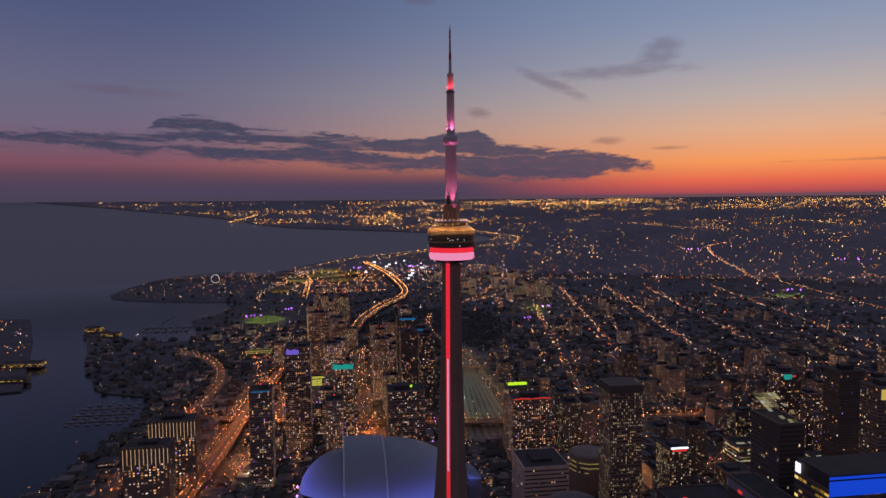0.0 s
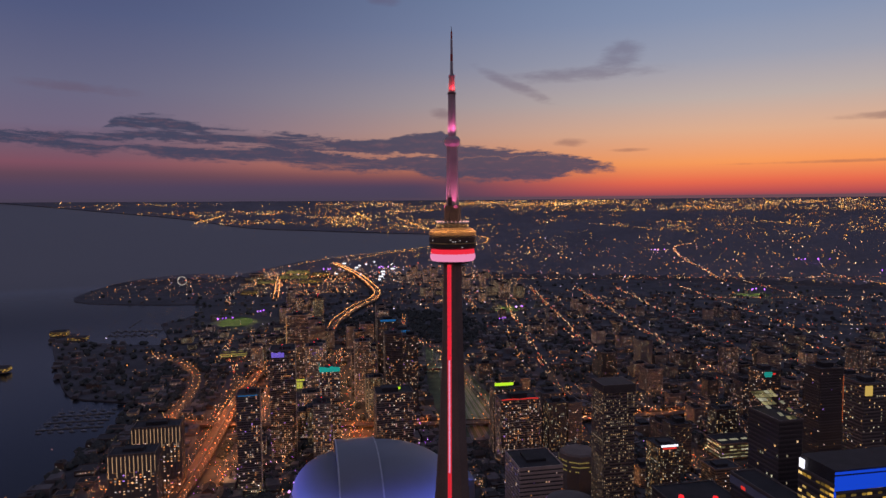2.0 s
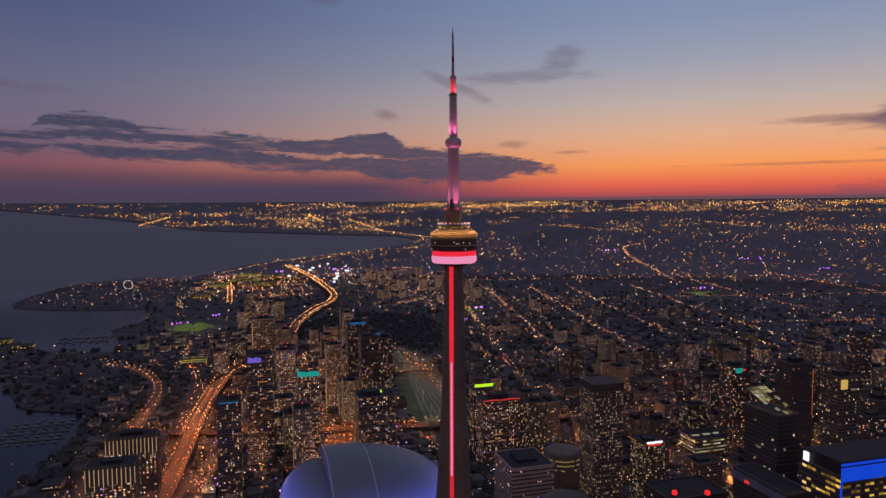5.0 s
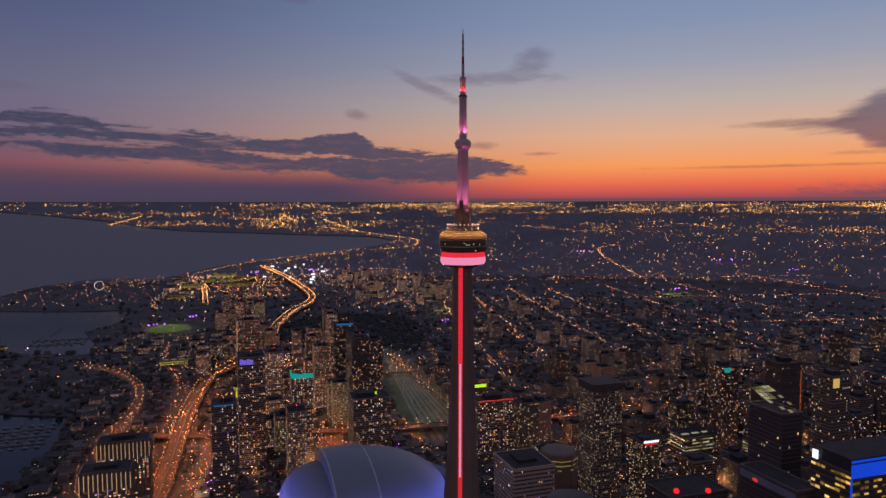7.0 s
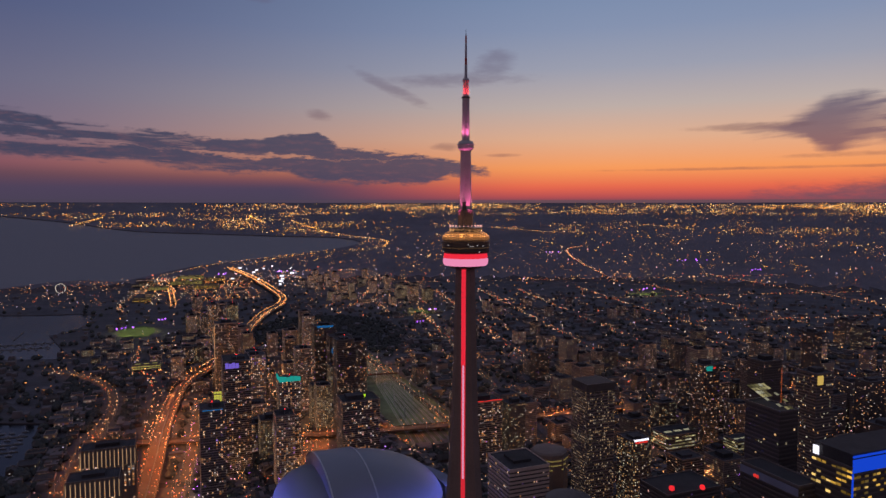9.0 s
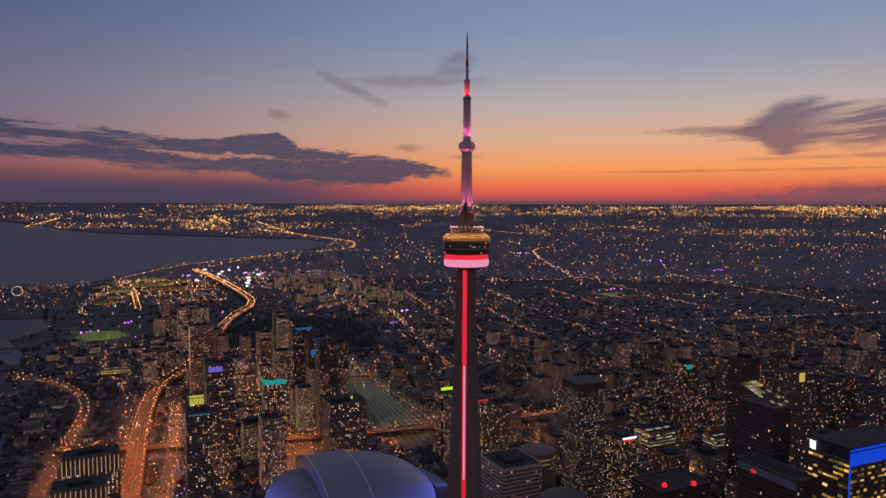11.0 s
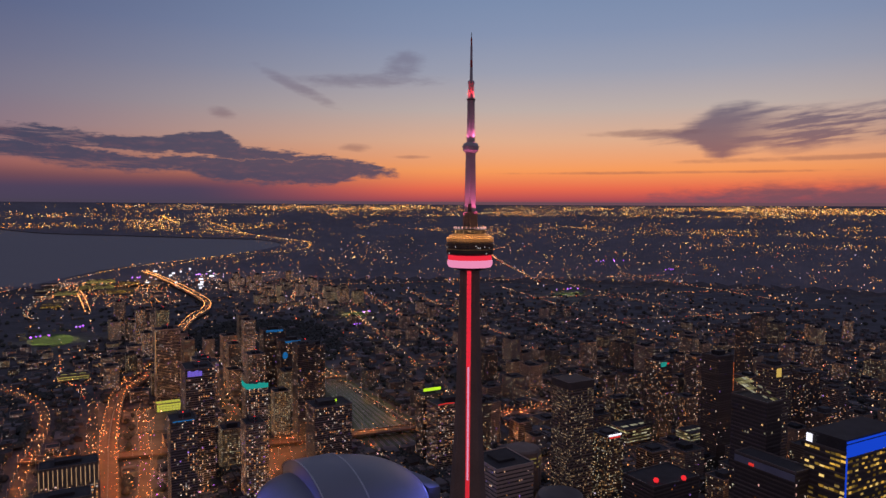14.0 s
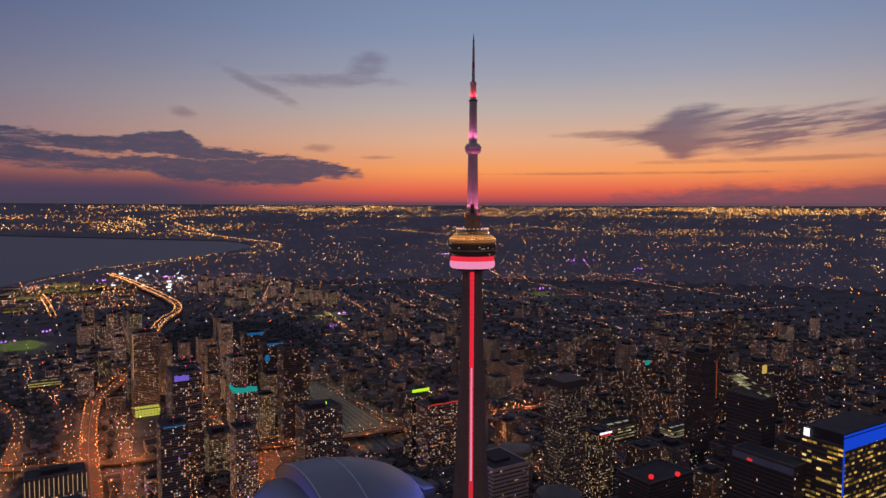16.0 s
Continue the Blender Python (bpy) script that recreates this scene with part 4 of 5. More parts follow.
L_PIER2 = glow("pier_glow", [(1, .6, .32)], 0.55, 0.8)
F_HOTEL = surface("warm_beige_precast", (0.2, 0.155, 0.13), 0.85, vary=0.2)
L_YELLOW3 = glow("yellow_pane", [(.8, .6, .18)], 0.2, 0.55)
L_DASH = glow("dash_light", [(1, .2, .05)], 0.5, 0.7)
L_PIER = glow("pier_wash", [(1, .5, .2)], 0.7, 0.7)
L_RED2 = glow("red_strip", [(1, .05, .04)], 0.6, 0.9)
L_ATRIUM = glow("atrium_pane", [(.8, .7, .35), (.6, .52, .25), (.9, .85, .6), (.35, .3, .15)], 0.15, 0.9)
L_RBC = glow("bank_window", [(1, .6, .12), (1, .66, .2), (.9, .5, .08)], 0.08, 1.1)
F_BROWN = surface("brown_precast", (0.1, 0.08, 0.07), 0.85, vary=0.2)
F_BROWN2 = surface("warm_precast", (0.24, 0.18, 0.15), 0.85, vary=0.2)
F_BLUEGREY = surface("blue_grey_panel", (0.22, 0.23, 0.32), 0.7, vary=0.2)
L_WHITE2 = glow("small_white_window", [(.7, .7, .9)], 0.3, 0.8)
L_ARCH = glow("arch_light", [(1, .9, .75)], 0.9, 0.9)
M_LOT = surface("car_park_asphalt", (0.16, 0.16, 0.13), 0.9, vary=0.3)
M_CAR = surface("car_paint", (0.22, 0.22, 0.24), 0.35, vary=0.1, object_random=1.6)
L_DIM = glow("dim_office_window", [(1, .6, .3), (1, .68, .4), (.9, .7, .5)], 0.03, 0.5, power=1.6)
L_GOLD = glow("gold_pane", [(.9, .6, .15)], 0.6, 0.6)
L_BEACON = glow("beacon_red", [(1, .03, .04)], 0.9, 0.9)
L_YELLOW2 = glow("yellow_band", [(.75, .62, .18)], 0.5, 0.5)

def sign_bars(b, x, y, z, w, h, mat, n, rows, label):
    """A sign of small separate lit bars in rows."""
    cw, ch = w / n, h / rows
    for i in range(n):
        for j in range(rows):
            k = random.uniform(.6, .95)
            panel(b, "sign_bar", x - w / 2 + (i + .5) * cw, y, z + j * ch, cw * k, .7, ch * random.uniform(.6, .85), mat, label)


CONDO = "tall concrete and glass apartment tower with scattered lit windows"
OFFICE = "dark office tower with rows of lit windows"

b = tower_block(214, 104, 38, 34, 178, F_BROWN2, .3, "office_tower", "tall brown slab office tower with dim window rows", 3.6, 2.4, panes=L_DIM, plant=False, rib=1.7)
part("blank_crown", Geo().box(0, 0, 170, 39.4, 35.4, 9), F_BROWN, b, "blank brown crown")
b = tower_block(123, 125, 52, 58, 86, F_WHITE, .05, "office_block", "pale stone office block with dark window bands", 4.6, 3.0, rib=2.9)
for cy, cx, w in ((232, -345, 52), (333, -338, 60)):
    b = tower_block(cx, cy, w, 30, 94, F_HOTEL, .25, "hotel", "beige hotel slab with lit vertical piers", 3.2, 4.4, glass=False, fins=True, ribs=False, fin=2.0, top=.82)
    n = int(w / 4.4)
    # emissive bars stand in for lamplight washing down the piers
    for i in range(n + 1):
        panel(b, "pier_light", -w / 2 + i * w / n, -15.9, 66 + 7 * (i % 2), .5, .5, 26 - 7 * (i % 2), L_PIER2, "glowing bar painted as warm light washing a pier")
b = tower_block(-160, 905, 46, 34, 147, F_BEIGE, .16, label="grey-beige apartment slab with a bright vertical edge")
panel(b, "edge_light", -23.4, -17.2, 60, .9, .9, 84, L_PIER, "vertical warm light line")
b = tower_block(-217, 312, 30, 30, 136, F_GREY, .2, label="apartment tower with a blue light line at its roof")
sign_bars(b, 0, -15.6, 134.4, 25, 1.5, L_BLUE2, 9, 1, "blue roof light")
b = tower_block(-176, 452, 38, 48, 166, F_GREY, .2, label="tall apartment tower with a violet-lit crown")
for i in range(4):
    panel(b, "crown_pane", -14.2 + i * 4.8, -24.6, 156, 4.5, .7, 8 - i % 2, L_VIOLET, "violet lit crown pane")
b = tower_block(-106, 407, 30, 28, 139, F_GREY, .28, label="apartment tower with a glowing teal crown")
for i in range(6):
    panel(b, "crown_pane", -12.7 + i * 5.08, -14.5, 138, 4.85, .7, 8 - .8 * (i % 3), L_TEAL, "teal lit crown pane")
panel(b, "crown_light", -15.2, 0, 138.2, .6, 27.6, 7.6, L_TEAL, "teal lit crown")
b = tower_block(-15, 357, 54, 40, 115, F_GREY, .2, label="wide apartment block with balconies and a lime roof sign")
panel(b, "roof_sign", 2, -6, 117, 15, 1, 3.4, L_LIME, "lime lit roof sign")
b = tower_block(168, 335, 58, 34, 99, F_BEIGE, .26, label="curved-front apartment block with red roof edge lights")
for i in range(8):
    for s in (-1, 1):
        panel(b, "roof_edge_light", s * 14.5 - 12 + i * 3.4, -17.4 - 1.4 * math.sin(math.pi * i / 7), 99.5 + 1.2 * math.cos(math.pi * (i - 3.5) / 7), 3.3, .8, 1.3, L_RED2)
b = tower_block(160, 385, 34, 26, 101, F_DARK, .2, label="dark apartment block with a lime roof sign")
panel(b, "roof_sign", 0, -10, 106, 30, 1.2, 4.5, L_LIME, "lime lit sign band")
tower_block(8, 545, 30, 30, 165, F_DARK, .14, label="dark slim apartment tower")
tower_block(45, 600, 28, 30, 150, F_DARK, .16, label="dark slim apartment tower")
b = tower_block(30, 822, 44, 34, 143, F_DARK, .12, label="dark apartment tower with blue roof signs")
sign_bars(b, 0, -17.8, 140, 34, 4.5, L_BLUE2, 9, 2, "blue lit sign bar")
b = tower_block(52, 775, 44, 32, 128, F_DARK, .12, label="dark apartment tower with blue roof signs")
sign_bars(b, 2, -16.8, 124, 32, 4.5, L_BLUE2, 8, 2, "blue lit sign bar")
sign_bars(b, -14, -16.8, 94, 11, 13, L_BLUE2, 1, 4, "blue lit sign bar")
b = tower_block(291, 125, 30, 30, 93, F_DARK, .3, "office_tower", OFFICE, 3.4, 2.6, panes=L_OFFICE)
panel(b, "roof_sign", 0, -15.5, 92, 22, .8, 2.4, L_WHITE, "white lit roof sign")
panel(b, "roof_sign_glow", 0, -15.5, 89.2, 18, .8, 2.0, L_RED2)
b = tower_block(539, 153, 34, 30, 168, F_DARK, .03, "office_tower", "black office tower with a red vertical light line", 3.6, 3)
for i in range(24):
    panel(b, "light_dash", 17.4, -15.4, 96 + i * 2.6, .8, .8, 1.2, L_DASH)
b = tower_block(258, -122, 22, 40, 205, F_DARK, .05, "office_tower", "dark office tower with a sloping lit glass roof", 3.8, 3, panes=L_OFFICE, plant=False)
g = Geo()
for i in range(5):
    for j in range(8):
        x0, y0 = -10.5 + i * 4.3, -19.5 + j * 5.0
        z0 = lambda y: 206 + 14 * (y + 20) / 40
        if random.random() < .42 + .3 * (j > 3):
            g.add([(x0, y0, z0(y0)), (x0 + 3.8, y0, z0(y0)), (x0 + 3.8, y0 + 4.4, z0(y0 + 4.4)), (x0, y0 + 4.4, z0(y0 + 4.4))], [(0, 1, 2, 3)])
part("glass_roof", g, L_ATRIUM, b, "glowing glazed roof of many panes", kind="stuff")
b = tower_block(472, 12, 28, 28, 188, F_GREY, .12, "office_tower", OFFICE, 3.8, 3, panes=L_OFFICE)
panel(b, "gold_panel", -8, -14.6, 175, 9, .8, 11, L_GOLD, "gold lit window panel")
b = tower_block(262, -216, 82, 36, 190, F_DARK, .3, "office_tower", "glass office tower with a glowing blue crown", 4.4, 4.2, panes=L_RBC, plant=False, wide=True)
for k in range(4):
    for i in range(28):
        panel(b, "blue_pane", -40 + i * 2.96, -18.5, 186.5 + k * 3.5 + (1.2 if k == 3 else 0), 2.75, .9, 3.2 if k < 3 else 1.6, L_BLUE)
panel(b, "crown_wall", 0, 0, 190, 80, 34, 10.5, M_ROOF)
panel(b, "corner_line", -41.4, -18.6, 20, 1, 1, 166, L_BLUE, "vertical blue corner line")
panel(b, "roof_sign", -41.6, 14, 191, .8, 5, 7, L_WHITE, "white lit sign")
b = tower_block(535, 268, 32, 30, 138, F_DARK, .16, "office_tower", OFFICE)
sign_bars(b, -5, -15.6, 129, 15, 8, L_TEAL, 1, 3, "teal lit sign bar")
panel(b, "roof_sign", 5, -15.6, 132, 4, .8, 2.5, L_RED2, "red lit sign")
b = tower_block(252, -8, 70, 46, 88, F_DARK, .02, "office_block", "dark broad office block with two red roof beacons", 4, 4, plant=False)
for x, y in ((-22, -18), (10, -28)):
    part("beacon", Geo().lathe([(0.1, 88), (2.4, 88.6), (3.0, 90.5), (2.4, 92.6), (.1, 93.4)], 16, x, y + 5), L_BEACON, b, "red round beacon", smooth=True)
TAKEN.append((125, 18, 34, 34))
g = Geo().lathe([(27, 0), (27, 76), (24, 82), (14, 84), (.2, 84.5)], 40)
b = thing("round_office_block", g, F_DARK, "dark round office block with orange roof strips", "building")
b.location = (126, 16, 0)
for a in (168, 278):
    for k in range(5):
        aa = radians(a + k * 7)
        part("roof_strip", Geo().box(27.2 * math.cos(aa), 27.2 * math.sin(aa), 75.6, .9, 3.1, 1.1, aa), L_ORANGE, b)
TAKEN.append((213, 205, 30, 26))
g = Geo().lathe([(26, 0), (26, 50), (25, 58), (22, 60), (.2, 61)], 10, mat=0)
b = thing("octagonal_block", g, F_BROWN2, "low many-sided block with yellow lit window bands", "building")
b.location = (213, 207, 0)
for z in (38, 44, 50):
    for i in range(60):
        if random.random() < .72:
            q, u = divmod(i, 6)
            c0, c1 = ((26.3 * math.cos(math.pi * (q + e) / 5), 26.3 * math.sin(math.pi * (q + e) / 5)) for e in (0, 1))
            p0, p1 = ((c0[0] + (c1[0] - c0[0]) * e, c0[1] + (c1[1] - c0[1]) * e) for e in ((u + .1) / 6, (u + .85) / 6))
            part("lit_pane", Geo().add([(*p0, z), (*p1, z), (*p1, z + 1.7), (*p0, z + 1.7)], [(0, 1, 2, 3)]), L_YELLOW3, b, "yellow lit pane")
b = tower_block(214, -172, 22, 60, 166, F_DARK, .02, "office_tower", "black narrow office slab with a red sign", 4, 3, plant=False)
panel(b, "top_band", -11.6, 0, 158, .8, 60, 6, F_BLUEGREY, "blue-grey roof band")
panel(b, "roof_sign", -12.2, 12, 158.5, .8, 5, 2.4, L_RED2, "red lit sign")
g = Geo()
ring = lambda r, z: [(-60 + r * math.cos(radians(a)), 180 + r * math.sin(radians(a)), z) for a in range(-6, 47, 4)]
for z0, z1 in ((0, 48),):
    i0, i1, o0, o1 = ring(106, z0), ring(106, z1), ring(122, z0), ring(122, z1)
    for q0, q1 in ((i0, i1), (o0, o1)):
        for j in range(len(q0) - 1):
            g.add([q0[j], q0[j + 1], q1[j + 1], q1[j]], [(0, 1, 2, 3)])
    for j in range(len(i1) - 1):
        g.add([i1[j], i1[j + 1], o1[j + 1], o1[j]], [(0, 1, 2, 3)])
    for j in (0, len(i0) - 1):
        g.add([i0[j], i1[j], o1[j], o0[j]], [(0, 1, 2, 3)])
wing = thing("hotel_wing", g, F_BLUEGREY, "curved blue-grey hotel wing beside the stadium", "building")
for a in range(0, 44, 3):
    for z in (30, 38):
        aa = radians(a)
        part("window", Geo().box(-60 + 105.8 * math.cos(aa), 180 + 105.8 * math.sin(aa), z, .6, 2.0, 1.6, aa), L_WHITE2, wing)
TAKEN.append((50, 210, 34, 70))
b = tower_block(-168, 838, 46, 22, 15, F_GREY, 0, "sports_hall", "low hall with a glowing yellow front", plant=False)
for i in range(8):
    for j in range(3):
        panel(b, "lit_pane", -19.2 + i * 5.5, -11.6, 1 + j * 4.6, 5.0, .6, 4.0, L_YELLOW, "glowing yellow pane")
        panel(b, "roof_light", -19.2 + i * 5.5, -7.5 + j * 7, 15.2, 4.8, 6.0, .3, L_YELLOW, "glowing roof pane")
TAKEN.append((-182, 745, 24, 80))
TAKEN.append((-50, 480, 46, 95))
for x, y, w, d, h, pm in ((-325, 1175, 62, 30, 15, L_YELLOW2), (498, 290, 64, 44, 26, L_ATRIUM), (337, 168, 28, 18, 12, L_YELLOW2), (579, 232, 44, 30, 22, L_ATRIUM), (-205, 3060, 150, 50, 20, L_YELLOW2), (-330, 2860, 90, 60, 16, L_YELLOW2), (-120, 2840, 110, 60, 18, L_RBC), (-180, 3330, 130, 50, 18, L_YELLOW2),
                       (-385, 2470, 70, 70, 14, L_RBC), (-60, 3180, 90, 50, 18, L_RBC)):
    b = tower_block(x, y, w, d, h, F_GREY, .55, "exhibition_hall" if y > 2000 else "arcade_hall", "low broad hall with bright yellow window bands", 4.4, 6.0, panes=pm, plant=False, wide=True)
    for i in range(3):
        panel(b, "roof_light", -w * .3 + i * w * .3, -d * .1, h + .3, w * .2, d * .14, .4, pm, "lit roof pane")
for k, (x, y) in enumerate(((111, 3740), (161, 3433), (145, 3041), (356, 3310), (19, 3099), (311, 3810), (238, 2900), (262, 3010), (215, 2760), (280, 3160), (190, 3560), (240, 3650))):
    mast = thing("billboard", Geo().box(0, 0, 0, 1.2, 1.2, 14), M_STEEL, "white glowing billboard on a mast beside the expressway", "billboard", "expressway billboards")
    box = part("panel_box", Geo().box(0, 0, 12, 23 - k % 3 * 5, 1.4, 10, bottom=True), M_STEEL, mast)
    part("lit_face", Geo().box(0, -.9, 12.5, 22 - k % 3 * 5, .3, 9, bottom=True), L_WHITE, box, "white glowing face")
    mast.matrix_world = Matrix.Translation(far(x, y)) @ Matrix.Scale(shrink(x, y), 4)


ROADPTS = [(p, w) for line, w in ((GARDINER, 24), (LAKESHORE, 18), (QUAY, 20), (SIDE, 15), (SPADINA, 22), (BATHURST, 16), (FRONT, 14), *((l, 13) for l in STREETS)) for p in along(line, 16)]
CELLS = {}
for p, w in ROADPTS:
    CELLS.setdefault((int(p[0] // 60), int(p[1] // 60)), []).append((p[0], p[1], w))


def free(x, y, r):
    """Whether a footprint of radius r there touches no road, yard, park or building."""
    if not inside(x, y, LAND):
        return False
    for i in (-1, 0, 1):
        for j in (-1, 0, 1):
            for px, py, w in CELLS.get((int(x // 60) + i, int(y // 60) + j), ()):
                if math.hypot(px - x, py - y) < w / 2 + r * 0.8 + 6:
                    return False
    if 80 - r < x < 225 + r and 425 - r < y < 1195 + r and x > 75 + (y - 430) * .12 - r:
        return False
    if math.hypot(x, y) < 45 + r or math.hypot(x + 88, y - 205) < 112 + r:
        return False
    if math.hypot((x + 345) / 95, (y - 1725) / 135) < 1 + r / 100:
        return False
    return all(abs(x - a) > w + r * .9 or abs(y - c) > d + r * .9 for a, c, w, d in TAKEN)


def dark_park(x, y):
    return math.hypot((x - 180) / 230, (y - 1480) / 330) < 1 or math.hypot((x - 420) / 150, (y - 760) / 130) < 0.8 and x < 500 and y > 690


rng = random.Random(7)
WALLS = [F_BEIGE, F_GREY, F_DARK, F_GREY]


def fill(x0, x1, y0, y1, tries, lo, hi, size, lit, power=1.6, group="city towers"):
    for _ in range(tries):
        w, d = rng.uniform(*size), rng.uniform(*size)
        x, y = rng.uniform(x0, x1), rng.uniform(y0, y1)
        if dark_park(x, y) or not free(x, y, max(w, d) / 2 + 3):
            continue
        h = lo + (hi - lo) * rng.random() ** power
        tower_block(x, y, w, d, h, rng.choice(WALLS), lit * rng.uniform(.8, 2.2), "apartment_tower" if h > 40 else "city_block", CONDO if h > 40 else "mid-rise city block with some lit windows", panes=rng.choice((L_WARM, L_WARM, L_OFFICE)), group=group, named=False, rib=rng.choice((1.2, 1.6, 2.0)), glass=rng.random() < .6)


fill(-150, 14, 330, 700, 300, 45, 130, (24, 36), .24, 1.2)
fill(-280, -150, 430, 900, 160, 10, 45, (18, 34), .24, 1.6)
fill(-140, 60, 700, 1250, 300, 30, 125, (22, 38), .2, 1.4)
fill(-260, -140, 900, 1250, 120, 15, 60, (22, 34), .2, 1.4)
fill(-470, -335, 330, 1000, 70, 5, 12, (16, 30), .3)
fill(-480, -200, 1180, 1600, 200, 6, 22, (20, 34), .3)
fill(-215, -90, 1330, 1750, 110, 45, 125, (24, 34), .3, 1.2)
fill(-520, -350, 150, 330, 90, 5, 18, (14, 34), .3)
fill(-460, 120, 2450, 3350, 30, 8, 14, (40, 80), .5)
fill(230, 700, -60, 420, 420, 18, 90, (22, 38), .085, 1.9)
fill(230, 900, 420, 900, 300, 9, 70, (18, 38), .08, 2.8)
fill(500, 1000, -250, 420, 330, 30, 150, (24, 38), .075, 1.8)
fill(230, 1300, 900, 1800, 150, 7, 50, (16, 38), .14, 3.4)
fill(900, 1700, 100, 1000, 170, 8, 75, (18, 38), .14, 2.6)
fill(330, 800, 2000, 3000, 80, 10, 60, (20, 40), .42, 1.5)

# ---- low houses and trees of the wide city ----
M_TILE = surface("roof_shingle", (0.07, 0.062, 0.062), 0.9, vary=0.4, scale=0.2, fine=1.0, object_random=0.7)


def make_house(x, y, w, d, h):
    """A low house with a pitched or flat roof, a chimney or a roof box, and a few lit windows."""
    ob = thing("house", Geo().box(0, 0, 0, w, d, h), rng.choice((M_BRICK, M_HOUSE)), "dark low brick house with a few lit windows", "house", "low houses")
    if rng.random() < .6:
        o = .5
        a, b, k = w / 2 + o, d / 2 + o, h + min(w, d) * .32
        vs = [(-a, -b, h), (a, -b, h), (a, b, h), (-a, b, h)] + ([(-a, 0, k), (a, 0, k)] if w > d else [(0, -b, k), (0, b, k)])
        fs = [(0, 1, 5, 4), (2, 3, 4, 5), (1, 2, 5), (3, 0, 4)] if w > d else [(1, 2, 5, 4), (3, 0, 4, 5), (0, 1, 4), (2, 3, 5)]
        part("roof", Geo().add(vs, fs), M_TILE, ob)
        part("chimney", Geo().box(w * .22, d * .2, h, .9, .9, min(w, d) * .32 + .8), M_BRICK, ob)
    else:
        part("roof", Geo().box(0, 0, h, w + .5, d + .5, .5), M_TILE, ob)
        part("roof_box", Geo().box(w * .15, 0, h + .5, w * .3, d * .25, 1.6), M_ROOF, ob)
    for _ in range(rng.randint(0, 3)):
        part("lit_window", Geo().box(rng.uniform(-.4, .4) * w, -d / 2, rng.choice((1.2, h * .55)), 1.3, .3, 1.3, bottom=True), L_WARM, ob)
    ob.location = (x, y, 0)


g, gt = Geo(), Geo()
n = houses = 0
while n < 11000:
    a, r = radians(rng.uniform(-22, 66)), 1 / rng.uniform(1 / 4000, 1 / 850)
    x, y = EYE0[0] + r * math.sin(a), EYE0[1] + r * math.cos(a)
    n += 1
    if not inside(x, y, LAND) or dark_park(x, y) and rng.random() < .9 or r < NEAR and not free(x, y, 8):
        continue
    if x < -450 and rng.random() < .7:
        continue
    if rng.random() < (r - 1900) / 1700:
        continue
    k = shrink(x, y)
    p = far(x, y)
    w, d, h = rng.uniform(8, 22) * k, rng.uniform(8, 26) * k, rng.uniform(5, 13) * k
    if r < 1750 and houses < 290:
        houses += 1
        make_house(x, y, w, d, h)
        continue
    g.box(p[0], p[1], p[2], w, d, h, taper=rng.choice((1, 1, .7)))
thing("low_houses", g, M_HOUSE, "dark low houses of the wide city", "houses", kind="stuff")


def clump(g, x, y, z, s, rng):
    """An uneven leafy clump of a far tree crown."""
    n = 7
    rings = []
    for q, rad in ((0.1, .55), (.45, 1.0), (.8, .7), (1.0, .2)):
        rings.append([(x + s * rad * rng.uniform(.7, 1.25) * math.cos(2 * math.pi * i / n), y + s * rad * rng.uniform(.7, 1.25) * math.sin(2 * math.pi * i / n), z + s * 1.5 * (q + rng.uniform(-.08, .08))) for i in range(n)])
    g.prism(rings)


for _ in range(13000):
    a, r = radians(rng.uniform(-30, 66)), 1 / rng.uniform(1 / 4000, 1 / 800)
    x, y = EYE0[0] + r * math.sin(a), EYE0[1] + r * math.cos(a)
    if not inside(x, y, LAND) or r < NEAR and not free(x, y, 5):
        continue
    if x < -450 and rng.random() < .25:
        continue
    if rng.random() < (r - 1900) / 1700:
        continue
    p, k = far(x, y), shrink(x, y)
    clump(gt, *p, rng.uniform(4, 9) * k, rng)
for q in range(2300):
    x, y = (rng.uniform(-60, 420), rng.uniform(1130, 1830)) if q < 1500 else (rng.uniform(-480, -340), rng.uniform(420, 1150))
    if (q >= 1500 or dark_park(x, y)) and free(x, y, 4):
        clump(gt, x, y, 0, rng.uniform(4, 8), rng)
thing("tree_canopy", gt, M_TREE, "dark summer tree crowns between the houses", "trees", kind="stuff")

# ---- lights of the city ----
def size_at(x, y):
    r = math.hypot(x - EYE0[0], y - EYE0[1])
    return 0.0008 * r * shrink(x, y) * max(.85, min(1.0, 1.6 - r / 3000))


g = Geo()
n = 0
while n < 16500:
    a, r = radians(rng.uniform(-26, 66)), 1 / rng.uniform(1 / 8000, 1 / 760)
    x, y = EYE0[0] + r * math.sin(a), EYE0[1] + r * math.cos(a)
    n += 1
    if not inside(x, y, LAND) or dark_park(x, y) and rng.random() < .93 or 85 < x < 215 and 430 < y < 1190 or x < -430 and rng.random() < .8:
        continue
    if rng.random() < .55:
        q = x - SKEW * y if x > 230 else x
        x += round(q / 88) * 88 - q + rng.uniform(-5, 5)
    if noise.noise(Vector((x * .0016, y * .0016, 3))) + rng.uniform(-.5, .5) < -.12:
        continue
    g.speck(lift(x, y, rng.uniform(4, 14)), size_at(x, y) * rng.choice((.5, .55, .6, .7, .85, 1.1, 1.5)))
thing("street_lights", g, L_STREET, "thousands of small orange and white city lights", "street lights", kind="stuff")

